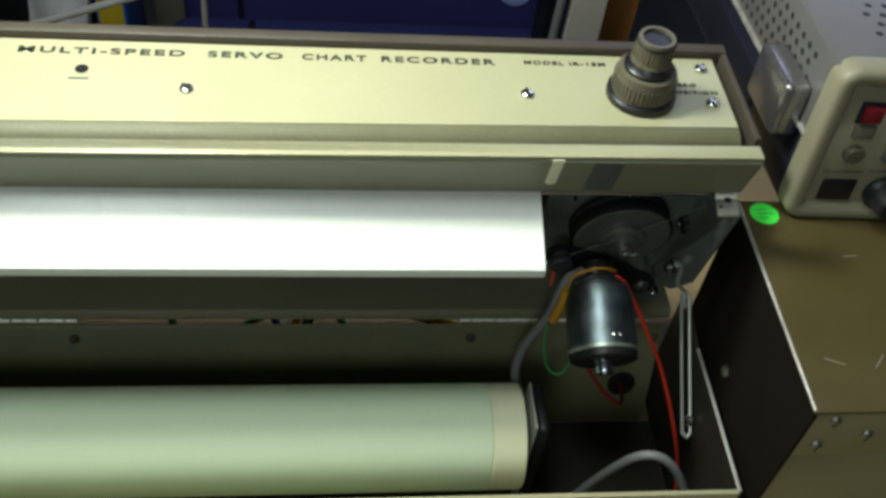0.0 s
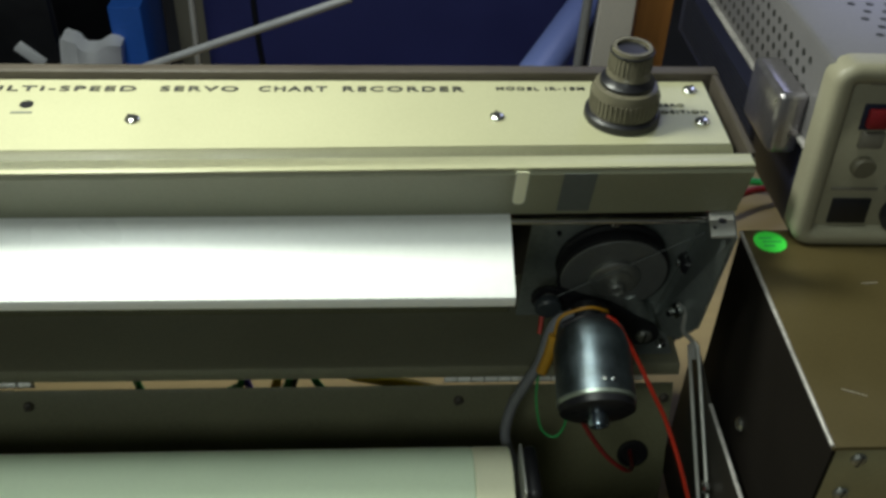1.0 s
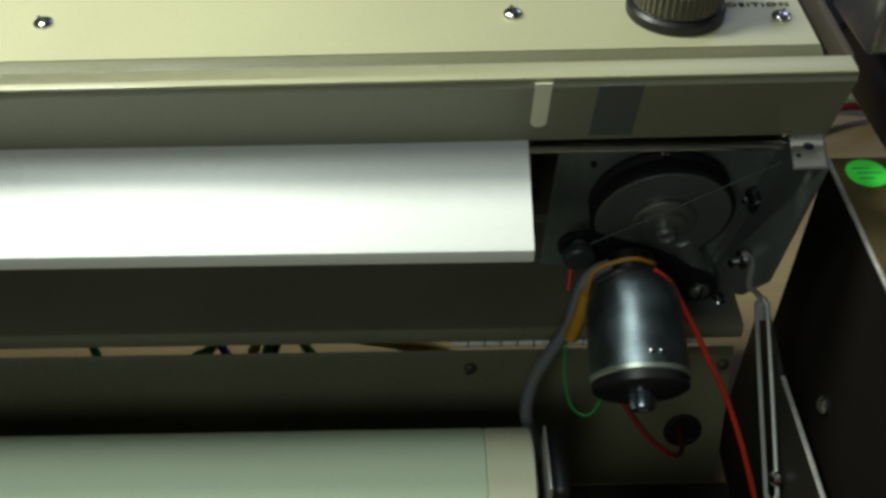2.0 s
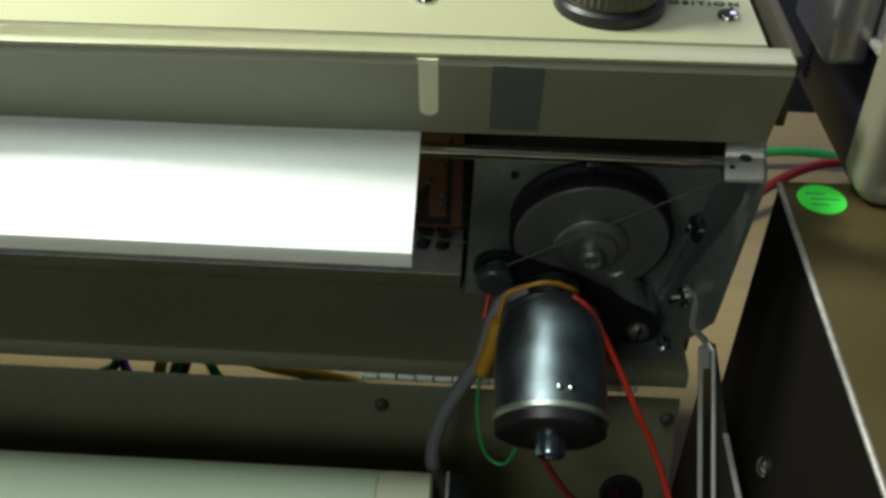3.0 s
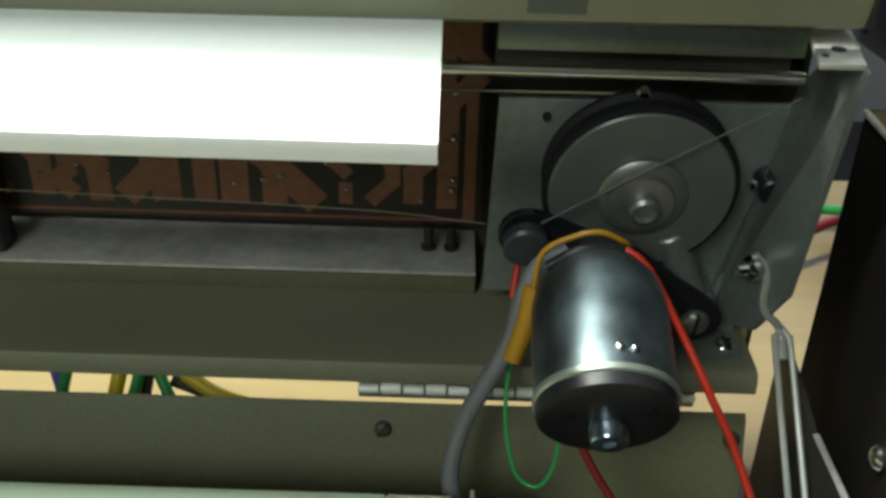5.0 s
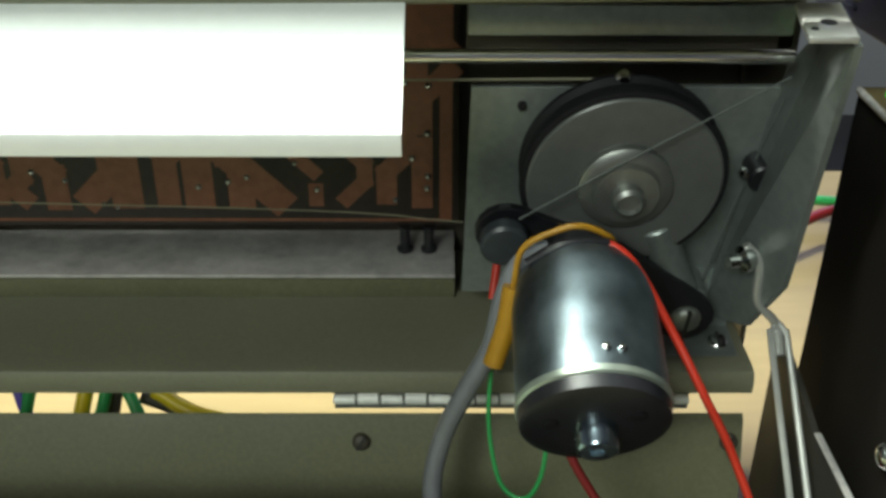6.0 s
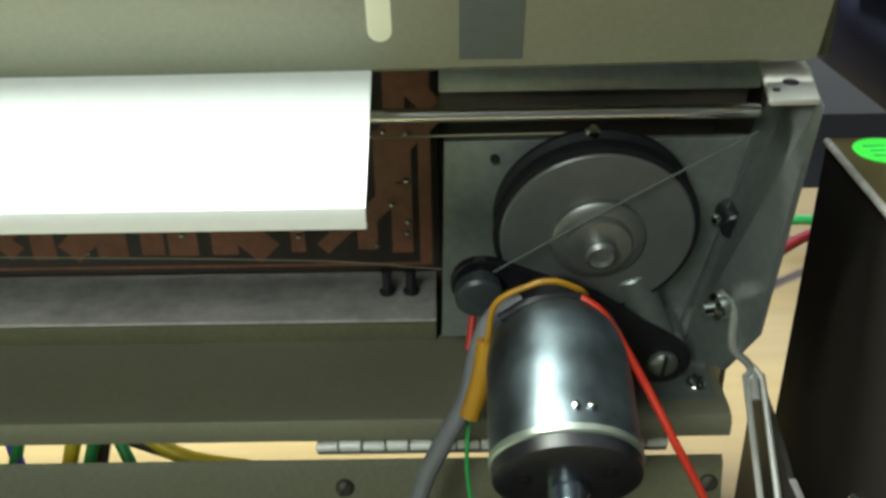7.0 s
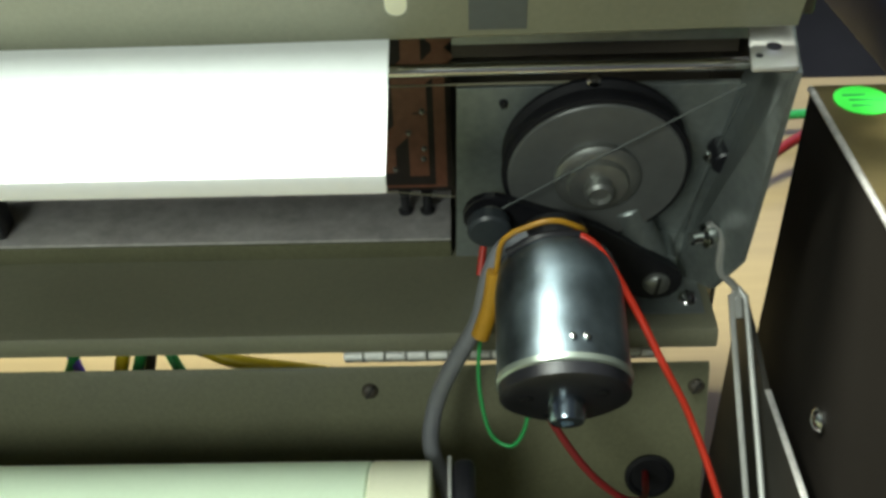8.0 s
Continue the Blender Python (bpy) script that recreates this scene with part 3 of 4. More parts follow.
# stay arm with slot
stay = part("stay_arm", tube([(0.1880, 0.3690, 0.8690), (0.1920, 0.3680, 0.8640), (0.1930, 0.3675, 0.8530), (0.1975, 0.3665, 0.8480), (0.1990, 0.3655, 0.8450), (0.1990, 0.3600, 0.8405)], 0.0012, 8, 6), BRIGHT, rec, "bright bent steel arm")
link = [(0.1990, 0.3665, 0.8470), (0.2008, 0.3640, 0.8448), (0.2012, 0.3600, 0.8415), (0.2012, 0.3120, 0.8020), (0.2008, 0.3080, 0.7990), (0.1990, 0.3060, 0.7975), (0.1972, 0.3080, 0.7990), (0.1968, 0.3120, 0.8020), (0.1968, 0.3600, 0.8415), (0.1972, 0.3640, 0.8448), (0.1990, 0.3665, 0.8470)]
part("stay_link", tube(link, 0.0009, 8, 5), BRIGHT, stay, "bright slotted steel link")
part("stay_nut", turned([(0.0030, 0), (0.0036, 0.001), (0.0036, 0.003), (0.0020, 0.0040), (0.0020, 0.0070)], (0.1900, 0.3690, 0.8650), (-1, -0.3, 0), 24), CHROME, stay)
part("stay_pivot", turned([(0.0020, 0), (0.0032, 0.001), (0.0032, 0.003), (0.0020, 0.0040)], (0.2025, 0.3130, 0.8030), (-1, 0, 0), 24), CHROME, stay)

# circuit board standing behind the shelf
PB = 0.4200
board = part("circuit_board", block(XL + 0.05, 0.1150, PB, PB + 0.0016, 0.8470, 0.9380, 0.0002), BOARD, rec, "dark circuit board with copper traces")
rng = random.Random(7)


def traces():
    bm = bmesh.new()
    layer = [0]

    def strip(points, w):
        for (x0, z0), (x1, z1) in zip(points, points[1:]):
            d = Vector((x1 - x0, 0, z1 - z0))
            if d.length < 1e-5:
                continue
            n = Vector((-d.z, 0, d.x)).normalized() * w / 2
            e = d.normalized() * w * 0.35
            layer[0] = (layer[0] + 1) % 24
            y = PB - 0.0001 - 0.00001 * layer[0]
            a, b = Vector((x0, y, z0)) - e, Vector((x1, y, z1)) + e
            bm.faces.new([bm.verts.new(p) for p in (a - n, b - n, b + n, a + n)])

    strip([(0.1112, 0.8500), (0.1112, 0.9370)], 0.0038)
    strip([(XL + 0.06, 0.8490), (0.1125, 0.8490)], 0.0010)
    x = 0.104
    while x > XL + 0.06:
        w = rng.uniform(0.0045, 0.0105)
        z, px = 0.8550 + rng.uniform(0, 0.002), x
        pts = [(px, z)]
        while z < 0.936:
            step = rng.uniform(0.004, 0.011)
            if rng.random() < 0.55:
                pts.append((px, z + step))
            else:
                px += rng.choice((-1, 1)) * step * 0.8
                pts.append((px, z + step * 0.8))
            z = pts[-1][1]
            if rng.random() < 0.18:
                strip(pts, w)
                z += 0.005
                pts = [(px, z)]
        strip(pts, w)
        if rng.random() < 0.3:
            zz = rng.uniform(0.86, 0.92)
            strip([(x, zz), (x - rng.uniform(0.008, 0.02), zz)], rng.uniform(0.005, 0.009))
        x -= rng.uniform(0.0085, 0.0135)
    return bm


tagged(part("copper_trace", traces(), COPPER, board, smooth=False), "reddish lacquered copper traces on dark board", kind="stuff")
spots = [(0.1055, 0.8600), (0.1058, 0.8640), (0.1056, 0.8780), (0.1058, 0.8930), (0.1050, 0.9250), (0.0960, 0.8560), (0.1010, 0.8700)]
for k in range(97):
    x, z = spots[k] if k < 7 else (rng.uniform(-0.16, 0.109), rng.uniform(0.852, 0.935))
    r = 0.0012 if k < 7 else rng.uniform(0.0007, 0.0012)
    part("solder_joint", turned([(r, 0), (r * 0.8, r * 0.6), (r * 0.3, r)], (x, PB - 0.0003, z), (0, -1, 0), 10), SOLDER, board)
part("board_bracket", block(-0.110, -0.0370, 0.4080, 0.4180, 0.8382, 0.8680, 0.0008), BLACK, rec, "black block in front of the board")
for x in (0.0985, 0.1060):
    part("board_spacer", turned([(0.0024, 0), (0.0026, 0.001), (0.0016, 0.0018), (0.0016, 0.0076), (0.0022, 0.0082), (0.0022, 0.0090)], (x, 0.4200, 0.8382)), BLACK, rec)
part("shelf_step", block(-0.2000, 0.1140, 0.4045, 0.4335, 0.8295, 0.8366, 0.0004), FRONT, rec)
part("shelf_liner", block(-0.2000, 0.1140, 0.4050, 0.4335, 0.8368, 0.8380, 0.0003), LINER, rec, "fogged aluminium strip")

# wiring of the motor
part("red_wire", tube([(0.147, 0.352, 0.879), (0.149, 0.350, 0.880), (0.155, 0.347, 0.876), (0.164, 0.340, 0.862), (0.171, 0.332, 0.850), (0.179, 0.326, 0.835), (0.188, 0.313, 0.812), (0.197, 0.298, 0.780), (0.199, 0.285, 0.748)], 0.00105), RED, rec, "orange-red wire")
part("red_wire", tube([(0.1245, 0.370, 0.866), (0.1236, 0.366, 0.861), (0.1228, 0.3625, 0.8565)], 0.0011), RED, rec, "orange-red wire")
part("dark_red_wire", tube([(0.137, 0.336, 0.840), (0.143, 0.330, 0.828), (0.153, 0.325, 0.814), (0.164, 0.325, 0.802), (0.1735, 0.3400, 0.784), (0.1770, 0.3570, 0.775)], 0.0011), DARKRED, rec, "dark red wire")
part("grey_cable", tube([(0.136, 0.358, 0.874), (0.129, 0.356, 0.871), (0.125, 0.353, 0.863), (0.122, 0.350, 0.850), (0.116, 0.347, 0.839), (0.110, 0.344, 0.826), (0.1075, 0.338, 0.812), (0.1125, 0.331, 0.798), (0.1160, 0.322, 0.778)], 0.0026), GREYW, rec, "grey sheathed cable")
part("amber_sleeve", tube([(0.151, 0.354, 0.878), (0.149, 0.352, 0.881), (0.143, 0.351, 0.884), (0.137, 0.351, 0.883), (0.129, 0.351, 0.878), (0.127, 0.350, 0.868)], 0.0008), AMBER, rec, "amber varnished sleeving")
part("amber_sleeve", tube([(0.127, 0.350, 0.868), (0.1255, 0.348, 0.858), (0.1225, 0.346, 0.848)], 0.0027), AMBER, rec, "amber varnished sleeving")
part("black_lead", tube([(0.150, 0.351, 0.878), (0.148, 0.350, 0.880), (0.138, 0.349, 0.880), (0.130, 0.349, 0.875)], 0.0014), BLACK, rec)
part("black_lead", tube([(0.150, 0.353, 0.876), (0.140, 0.352, 0.8765), (0.131, 0.352, 0.871)], 0.0014), BLACK, rec)
part("green_wire", tube([(0.1225, 0.352, 0.844), (0.122, 0.347, 0.828), (0.125, 0.341, 0.814), (0.131, 0.338, 0.811), (0.135, 0.338, 0.818), (0.137, 0.342, 0.830)], 0.0006), GREEN, rec, "thin green wire")
part("grey_cable", tube([(0.118, 0.290, 0.742), (0.134, 0.290, 0.750), (0.150, 0.290, 0.784), (0.165, 0.285, 0.816), (0.181, 0.280, 0.813), (0.195, 0.270, 0.784), (0.197, 0.262, 0.745)], 0.0024), GREYW, rec, "grey cable loop")

# loom under the hinge gap
for pts, mat_, nm in (
    (((-0.0880, 0.4100, 0.7960), (-0.0820, 0.4020, 0.7810), (-0.0760, 0.3950, 0.7660)), GREEN, "green_wire"),
    (((-0.0480, 0.3960, 0.7680), (-0.0370, 0.4000, 0.7760), (-0.0280, 0.4020, 0.7810), (-0.0240, 0.4080, 0.7940)), GREEN, "green_wire"),
    (((-0.0300, 0.4100, 0.7960), (-0.0240, 0.4020, 0.7810), (-0.0190, 0.3980, 0.7720), (-0.0140, 0.3920, 0.7580)), BLUEW, "violet_wire"),
    (((-0.0050, 0.4100, 0.7980), (-0.0080, 0.4020, 0.7840), (-0.0120, 0.3980, 0.7720), (-0.0160, 0.3920, 0.7580)), YELLOW, "yellow_wire"),
    (((0.0020, 0.4100, 0.7980), (-0.0020, 0.4020, 0.7830), (-0.0070, 0.3980, 0.7720), (-0.0120, 0.3920, 0.7580)), GREEN, "green_wire"),
    (((0.0040, 0.4140, 0.7980), (0.0010, 0.4060, 0.7810), (-0.0030, 0.4020, 0.7700), (-0.0060, 0.3960, 0.7580)), CASE, "brown_wire"),
    (((0.0040, 0.4120, 0.7960), (0.0130, 0.4020, 0.7820), (0.0200, 0.3980, 0.7730), (0.0260, 0.3920, 0.7580)), GREEN, "green_wire"),
    (((0.0160, 0.4080, 0.7920), (0.0320, 0.4030, 0.7855), (0.0600, 0.4010, 0.7815), (0.0740, 0.4000, 0.7785), (0.0880, 0.3970, 0.7730), (0.1000, 0.3920, 0.7640)), YELLOW, "yellow_wire"),
    (((0.0100, 0.4120, 0.7860), (0.0360, 0.4070, 0.7795), (0.0640, 0.4040, 0.7745), (0.0880, 0.3990, 0.7660)), CASE, "brown_wire"),
):
    part(nm, tube(pts, 0.0026 if mat_ is YELLOW else 0.0021), mat_, rec)

# ---- paper roll ----
roll = thing("paper_roll", (-0.06, 0.319, TABLE + 0.003), "roll of pale green chart paper with a cream margin", "paper roll")
RC, RR = (0.3105, 0.7946), 0.0278
part("paper", rod_bm((XL + 0.02, *RC), (0.0905, *RC), RR, 72), PAPER, roll)
part("paper_margin", rod_bm((0.0906, *RC), (0.1080, *RC), RR, 72), CREAM, roll, "cream unprinted margin")
part("core", turned([(0.0125, 0), (0.0125, 0.002), (0.0095, 0.002), (0.0090, 0.0005)], (0.1080, *RC), (1, 0, 0), 32), OLDGREY, roll)
bracket = part("spindle_bracket", block(0.1140, 0.1205, 0.2980, 0.3270, TABLE + 0.006, 0.8200, 0.0025, 3), BLACK, rec, "black spindle bracket")
part("bracket_edge", block(0.1126, 0.1138, 0.3000, 0.3280, TABLE + 0.006, 0.8190, 0.0004), BRIGHT, bracket, "thin bright metal cheek")

# ---- brown instrument box ----
BX, BY0, BY1, BZ = 0.2095, 0.2500, 0.3730, 0.9105
box = thing("instrument_case", (0.33, 0.31, TABLE), "bronze-brown enamelled steel instrument case with a green round sticker on top", "instrument case")
part("cover", joined(block(BX, 0.4500, BY0, BY1, BZ - 0.0022, BZ, 0.0008)), BROWNBOX, box)
# sides and back in near-black brown, their shade is put into the colour
part("side_panel", block(BX + 0.0003, BX + 0.0020, BY0 + 0.0005, BY1 - 0.0005, TABLE + 0.006, BZ - 0.0023, 0.0004), BOXSIDE, box, "brown side panel, darkened for shade")
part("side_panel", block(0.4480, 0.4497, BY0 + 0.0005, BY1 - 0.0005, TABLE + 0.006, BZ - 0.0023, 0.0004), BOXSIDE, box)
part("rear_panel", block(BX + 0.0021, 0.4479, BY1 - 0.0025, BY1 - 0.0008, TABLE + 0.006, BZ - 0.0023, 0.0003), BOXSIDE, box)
fp = part("front_panel", block(BX + 0.0021, 0.4479, BY0 + 0.0008, BY0 + 0.0028, 0.8745, BZ - 0.0025, 0.0005), BOXFACE, box, "beige front panel")
part("lower_front", block(BX + 0.0021, 0.4479, BY0 + 0.0040, BY0 + 0.0060, TABLE + 0.006, 0.8710, 0.0005), BOXFACE, box)
# pale rod laid along the edge in place of its highlight
part("edge_glint", rod_bm((BX + 0.0002, BY0 + 0.001, BZ - 0.0006), (BX + 0.0002, BY1 - 0.001, BZ - 0.0006), 0.0009, 10), WORN_GLINT, box, "pale case edge, its highlight painted as bare metal")
for x, z in ((0.2210, 0.9030), (0.2200, 0.8830), (0.2400, 0.8915)):
    screw((x, BY0 + 0.0008, z), (0, -1, 0), 0.0030, fp, HUB, 0.6)
part("side_screw", turned([(0.0032, 0), (0.0032, 0.001), (0.0022, 0.0022), (0.0008, 0.0026)], (BX + 0.0003, 0.3165, 0.8440), (-1, 0, 0), 20), CHROME, box)
st = part("round_sticker", turned([(0.0072, 0), (0.0072, 0.0002)], (0.2205, 0.3640, BZ + 0.0001), seg=40), STICKER, box, "fluorescent green round sticker")
for x, y, w in ((0.2185, 0.3665, 0.007), (0.2205, 0.3640, 0.010), (0.2190, 0.3612, 0.006)):
    part("ink_bar", block(x - w / 3, x + w / 2, y - 0.0003, y + 0.0003, BZ + 0.0003, BZ + 0.0004, 0), GREEN, st)
for fx in (BX + 0.02, 0.43):
    for fy in (BY0 + 0.02, BY1 - 0.02):
        part("foot", turned([(0.006, 0), (0.007, 0.001), (0.007, 0.0068), (0.0065, 0.007)], (fx, fy, TABLE - 0.0005)), RUBBER, box)

rs = random.Random(5)
for k in range(9):
    x, y, a, w = rs.uniform(0.225, 0.330), rs.uniform(0.258, 0.340), rs.uniform(-0.9, 0.9), rs.uniform(0.001, 0.005)
    part("scratch", moved(block(-w, w, -0.00018, 0.00018, 0, 0.00005, 0), Matrix.Translation((x, y, BZ)) @ Matrix.Rotation(a, 4, "Z")), WORN_GLINT, box)

# ---- power supply leaning on the case ----
psu = thing("power_supply", (0.32, 0.36, BZ), "cream and grey power supply with perforated cover on brown case", "power supply")
T = Matrix.Translation((0.2275, 0.3605, BZ + 0.0004)) @ Matrix.Rotation(radians(-1.0), 4, "Z") @ Matrix.Rotation(radians(0.5), 4, "Y") @ Matrix.Rotation(radians(-4.5), 4, "X") @ Matrix.Diagonal((1, 1, 0.92, 1))
W, H, D = 0.155, 0.094, 0.235


def psu_part(name, bm, mat, parent=psu, label="", smooth=True):
    return part(name, moved(bm, T), mat, parent, label, smooth)


psu_part("chassis", block(0.003, W - 0.003, 0.010, D, 0.001, 0.047, 0.001), PSUDARK, label="dark steel lower chassis")
cover = psu_part("cover", block(0.001, W - 0.001, 0.009, D - 0.002, 0.047, H - 0.002, 0.003), PSUCOVER, label="grey perforated top cover")
psu_part("seam", block(-0.0005, 0.004, 0.011, D - 0.004, 0.0460, 0.0480, 0.0005), WORN_GLINT, label="bright folded seam")
holes = bmesh.new()
for r in range(5):
    for c in range(22):
        y, z = 0.030 + 0.0085 * c + (r % 2) * 0.0042, 0.054 + 0.0068 * r
        b = turned([(0.0019, 0), (0.0019, 0.0003)], (0.0012, y, z), (-1, 0, 0), 10)
        holes = joined(holes, b)
tagged(psu_part("vent_hole", holes, INK, cover), kind="stuff")
holes = bmesh.new()
for r in range(9):
    for c in range(12):
        x, y = 0.030 + 0.0085 * c + (r % 2) * 0.0042, 0.035 + 0.0085 * r
        holes = joined(holes, turned([(0.0019, 0), (0.0019, 0.0003)], (x, y, H - 0.0022), (0, 0, 1), 10))
tagged(psu_part("vent_hole", holes, INK, cover), kind="stuff")


def rounded_frame(x0, x1, z0, z1, rad, rim, y0, y1):
    """A front frame with round corners: outer loop, raised front, inner slope to the face."""
    def ring(d, y):
        r = max(0.002, rad - d)
        cs = ((x1 - d - r, z1 - d - r, 0), (x0 + d + r, z1 - d - r, 1), (x0 + d + r, z0 + d + r, 2), (x1 - d - r, z0 + d + r, 3))
        return [bm.verts.new((cx + r * math.cos((q + k / 6) * math.pi / 2), y, cz + r * math.sin((q + k / 6) * math.pi / 2))) for cx, cz, q in cs for k in range(7)]
    bm = bmesh.new()
    rings = [ring(*a) for a in ((0.0, y1), (0.0, y0 + 0.003), (0.0008, y0 + 0.0012), (0.0026, y0), (rim * 0.62, y0), (rim * 0.8, y0 + 0.0012), (rim, y0 + 0.0042), (rim, y1))]
    for a, b in zip(rings, rings[1:] + rings[:1]):
        for k in range(len(a)):
            bm.faces.new((a[k], a[(k + 1) % len(a)], b[(k + 1) % len(a)], b[k]))
    return bm


bez = psu_part("bezel", rounded_frame(0, W, 0, H, 0.010, 0.0105, 0.0, 0.012), PSUFACE, label="cream moulded bezel")
face = psu_part("face", block(0.0100, W - 0.0100, 0.0038, 0.008, 0.0100, H - 0.0100, 0.0004), PSUFACE, label="cream front face")
psu_part("power_button", block(0.0185, 0.0275, 0.0000, 0.0040, 0.0635, 0.0725, 0.0008), REDBTN, face, "red power button")
psu_part("button_frame", block(0.0165, 0.0290, 0.0028, 0.0040, 0.0615, 0.0745, 0.0006), PSUDARK, face)
psu_part("display_window", block(0.0360, 0.0950, 0.0026, 0.0040, 0.0550, 0.0850, 0.0008), BLACK, face, "dark display window")
psu_part("socket", block(0.0150, 0.0320, 0.0024, 0.0040, 0.0120, 0.0255, 0.0006), BLACK, face, "black square socket")
psu_part("button", block(0.0180, 0.0280, 0.0010, 0.0040, 0.0530, 0.0610, 0.0008), OLDGREY, face)
psu_part("button", turned([(0.0050, 0), (0.0050, 0.003), (0.0042, 0.0038)], (0.0230, 0.0036, 0.0430), (0, -1, 0), 28), KNOB, face)
psu_part("control_knob", turned([(0.0105, 0), (0.0105, 0.002), (0.0085, 0.004), (0.0080, 0.014), (0.0070, 0.015)], (0.0480, 0.0036, 0.0180), (0, -1, 0), 36), BLACK, face, "black control knob")
psu_part("button", block(0.0380, 0.0460, 0.0010, 0.0040, 0.0390, 0.0450, 0.0008), PSUCOVER, face)
psu_part("button", block(0.0500, 0.0580, 0.0010, 0.0040, 0.0390, 0.0450, 0.0008), PSUCOVER, face)
for x0, x1, z in ((0.0165, 0.0290, 0.0835), (0.0165, 0.0290, 0.0640), (0.0130, 0.0330, 0.0300), (0.0370, 0.0480, 0.0490), (0.0360, 0.0600, 0.0310)):
    psu_part("caption_bar", block(x0, x1, 0.0030, 0.0036, z, z + 0.0012, 0), OLDGREY, face)
psu_part("handle", block(-0.0120, 0.0012, 0.0200, 0.0590, 0.0380, 0.0690, 0.0028, 3), HANDLE, label="satin metal carrying handle end")
vents = bmesh.new()
for k in range(9):
    vents = joined(vents, block(0.0022, 0.0030, 0.075, D - 0.01, 0.006 + 0.003 * k, 0.0068 + 0.003 * k, 0))
tagged(psu_part("louvre", vents, BLACK), kind="stuff")

# ---- on the bench behind, and beyond it ----
for pts, mat_, nm, lab in (
    (((0.230, 0.600, TABLE + 0.0030), (0.270, 0.625, TABLE + 0.010), (0.320, 0.630, TABLE + 0.014), (0.400, 0.620, TABLE + 0.0030)), GREEN, "green_lead", "dark green test lead lying on the bench"),
    (((0.225, 0.540, TABLE + 0.0030), (0.265, 0.575, TABLE + 0.012), (0.320, 0.610, TABLE + 0.020), (0.400, 0.630, TABLE + 0.0030)), DARKRED, "red_lead", "dark red test lead lying on the bench"),
):
    lead = thing(nm, (*pts[0][:2], TABLE), lab, "test lead", "test leads")
    part("cable", tube(pts, 0.0028), mat_, lead)

chair = thing("office_chair", (0.04, 1.0, 0), "blue-violet upholstered office chair with a padded arm", "office chair")
part("backrest", block(-0.188, 0.36, 1.22, 1.32, 0.30, 1.00, 0.035, 4), CHAIRBLUE, chair)
part("seat", block(-0.21, 0.34, 0.76, 1.24, 0.30, 0.40, 0.04, 4), CHAIRBLUE, chair)
part("back_seam", tube([(-0.109, 1.2195, 0.32), (-0.106, 1.2195, 0.44), (-0.116, 1.2195, 0.56), (-0.120, 1.2195, 0.80)], 0.004), BLACK, chair)
part("seat_seam", tube([(-0.10, 0.77, 0.40), (-0.10, 0.95, 0.4045), (-0.09, 1.20, 0.403)], 0.004), BLACK, chair)
arm = part("arm_pad", moved(turned([(0.010, 0), (0.017, 0.003), (0.019, 0.012), (0.019, 0.36), (0.012, 0.372)], (0.190, 0.868, 0.692), (0.155, 0.36, -0.03), 28), Matrix.Identity(4)), ARMBLUE, chair, "pale blue padded chair arm")
part("arm_post", rod_bm((0.30, 1.14, 0.32), (0.30, 1.14, 0.662), 0.014), BLACK, chair)
part("pedestal", rod_bm((0.06, 1.0, 0.05), (0.06, 1.0, 0.32), 0.03), BLACK, chair)
for k in range(5):
    a = 2 * math.pi * k / 5
    part("foot", rod_bm((0.06, 1.0, 0.05), (0.06 + 0.28 * math.cos(a), 1.0 + 0.28 * math.sin(a), 0.02), 0.018), BLACK, chair)

stand = thing("equipment_stand", (0.24, 0.78, 0), "grey metal stand plate with a thin rod beside it", "stand")
part("plate", slab([(0.204, 0.0), (0.252, 0.0), (0.252, 0.90), (0.224, 0.90)], 0.765, 0.775, 0.001), GREYPLASTIC, stand, smooth=False)
part("rod", rod_bm((0.194, 0.765, 0.0), (0.214, 0.765, 0.90), 0.004), GREYW, stand)
post = thing("wooden_post", (0.285, 0.82, 0), "varnished orange-brown wooden post standing on the floor", "post")
part("post_body", block(0.263, 0.294, 0.80, 0.84, 0, 0.95, 0.003), ORANGEWOOD, post)

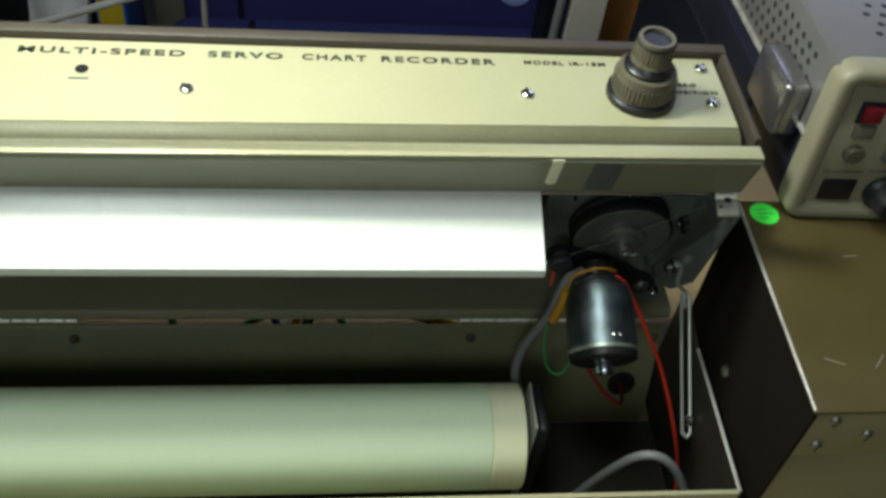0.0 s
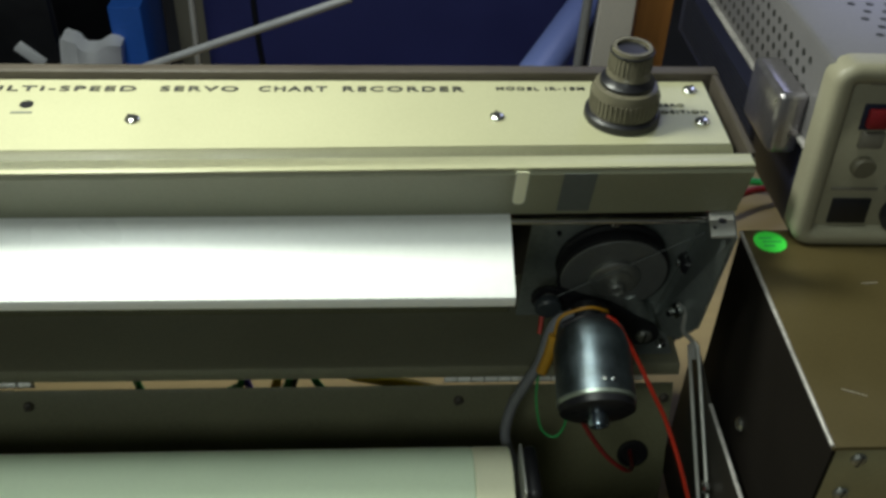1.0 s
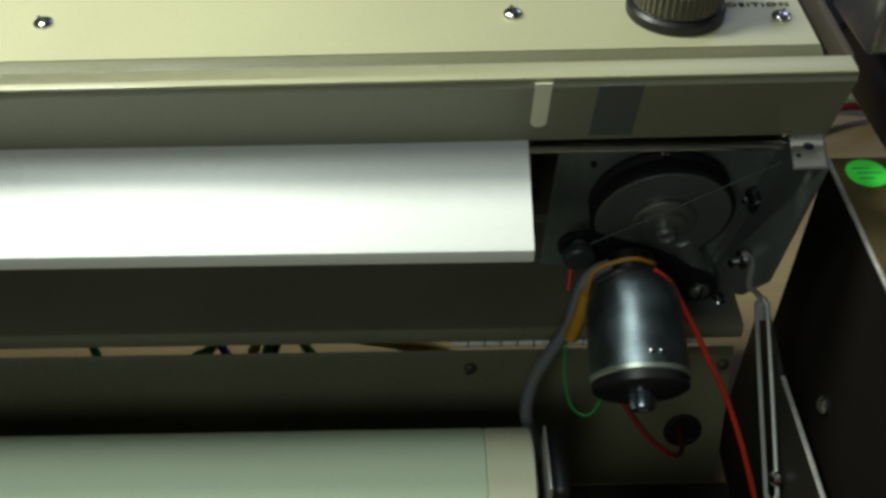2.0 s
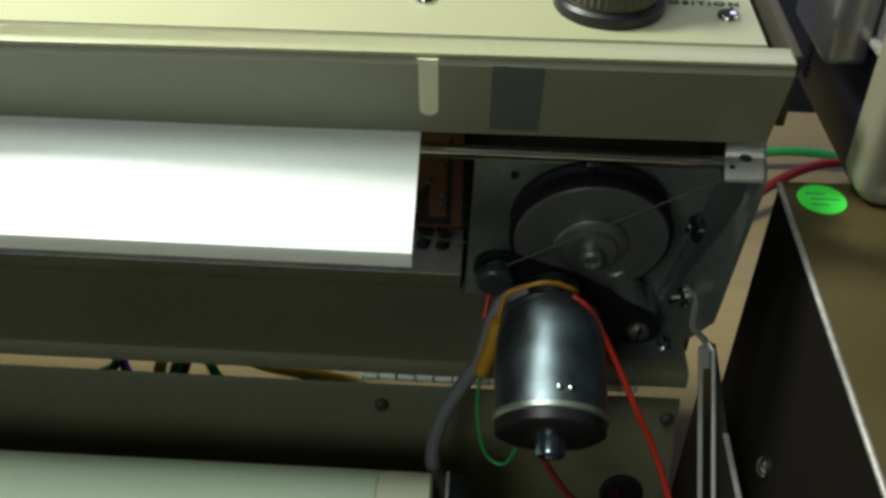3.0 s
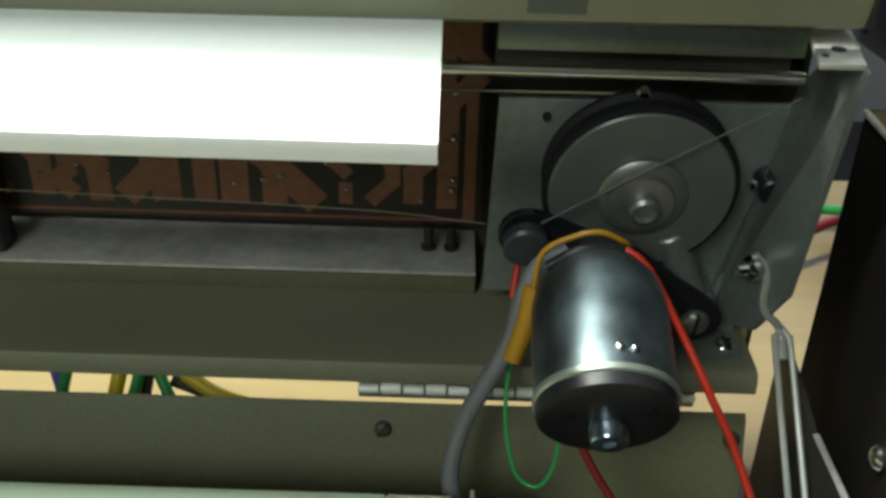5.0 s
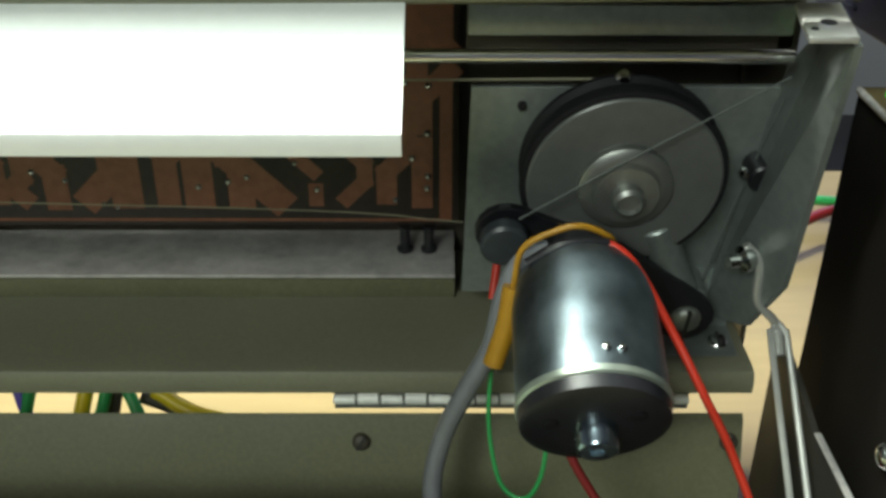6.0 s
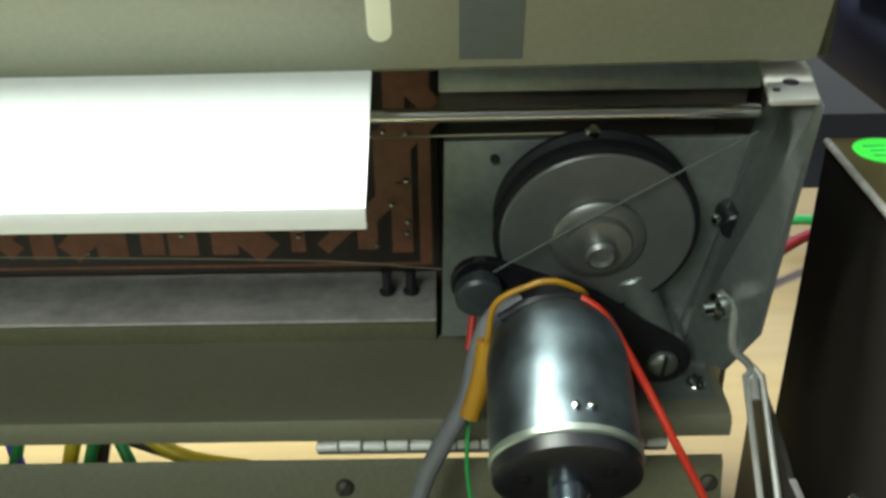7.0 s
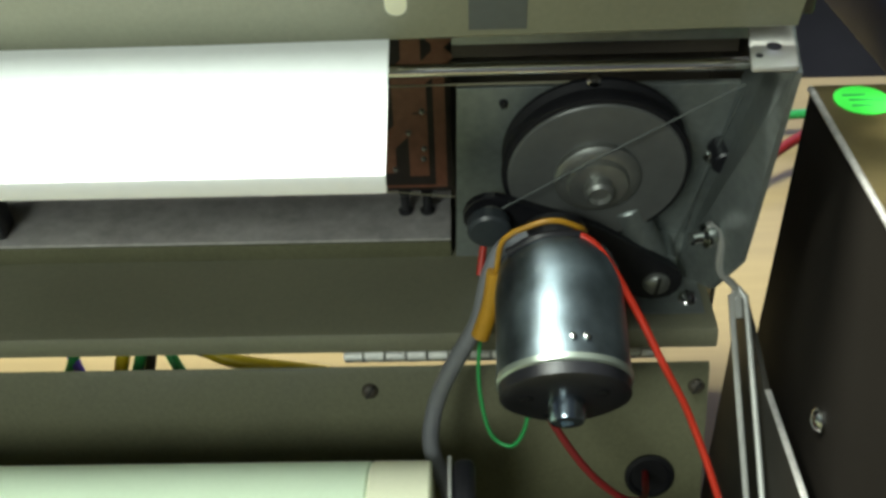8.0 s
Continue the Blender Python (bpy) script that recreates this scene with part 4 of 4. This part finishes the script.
bin_ob = thing("storage_crate", (-0.64, 1.25, 0), "black storage crate holding small coloured packets", "crate")
part("crate_wall", block(-0.92, -0.375, 1.22, 1.24, 0, 0.62, 0.004), BLACK, bin_ob)
part("crate_floor", block(-0.92, -0.375, 1.24, 1.55, 0, 0.02, 0.004), BLACK, bin_ob)
part("crate_wall", block(-0.92, -0.375, 1.55, 1.57, 0, 0.62, 0.004), BLACK, bin_ob)
for (x, z), tilt, w, h, mat_ in zip(((-0.411, 0.524), (-0.414, 0.480), (-0.424, 0.436), (-0.472, 0.520), (-0.478, 0.472), (-0.470, 0.560)), (-0.8, 0.25, -0.05, -0.4, 0.1, 0.2), (0.016, 0.022, 0.012, 0.014, 0.012, 0.010), (0.040, 0.036, 0.03, 0.03, 0.03, 0.03), (BAG, BLUEBOX, YELBOX, BAG, GREYPLASTIC, BLUEBOX)):
    b = moved(block(-w / 2, w / 2, -0.003, 0.003, -h / 2, h / 2, 0.002), Matrix.Translation((x, 1.2165, z)) @ Matrix.Rotation(tilt, 4, "Y"))
    part("tag", b, mat_, bin_ob, "small coloured tag")

bag = thing("plastic_bag", (-0.327, 1.18, 0), "crumpled white plastic bag standing on the floor", "bag")
bb = bmesh.new()
bmesh.ops.create_grid(bb, x_segments=14, y_segments=24, size=0.5)
for v in bb.verts:
    u, w = v.co.x, v.co.y + 0.5
    z = w * (0.562 - 0.005 * math.cos(u * 9) - 0.010 * u)
    x = -0.327 + u * 0.074 + 0.14 * (z - 0.50)
    y = 1.165 + 0.014 * noise.noise(Vector((u * 5, w * 9, 0))) + 0.03 * u * u
    v.co = Vector((x, y, z))
r = bmesh.ops.extrude_face_region(bb, geom=bb.faces[:])
bmesh.ops.translate(bb, vec=(0, 0.03, 0), verts=[g for g in r["geom"] if isinstance(g, bmesh.types.BMVert)])
part("bag_body", bb, BAG, bag)
carton = thing("carton", (-0.276, 1.26, 0), "blue and yellow printed carton standing on the floor", "carton")
part("carton_body", block(-0.2965, -0.256, 1.20, 1.32, 0, 0.60, 0.002), BLUEBOX, carton)
part("yellow_band", block(-0.2930, -0.2600, 1.1985, 1.1995, 0.30, 0.490, 0), YELBOX, carton, "yellow printed band")
card = thing("card_box", (-0.22, 1.37, 0), "tall taupe cardboard box standing on the floor", "box")
part("box_body", block(-0.245, -0.130, 1.34, 1.40, 0, 0.75, 0.003), OLDGREY, card)

arm_lamp = thing("lamp_arm", (-0.39, 0.62, TABLE), "grey metal lamp arm rising across the bench", "lamp arm")
part("base", turned([(0.045, 0), (0.048, 0.003), (0.046, 0.012), (0.010, 0.016)], (-0.39, 0.62, TABLE), seg=40), BLACK, arm_lamp)
part("arm", rod_bm((-0.39, 0.620, TABLE + 0.010), (0.03, 0.620, 0.900), 0.0027), GREYW, arm_lamp)
upr = thing("upright_rod", (-0.082, 0.66, TABLE), "thin grey upright rod standing on the bench", "rod")
part("rod", rod_bm((-0.082, 0.66, TABLE), (-0.076, 0.66, 1.0), 0.0022), GREYW, upr)
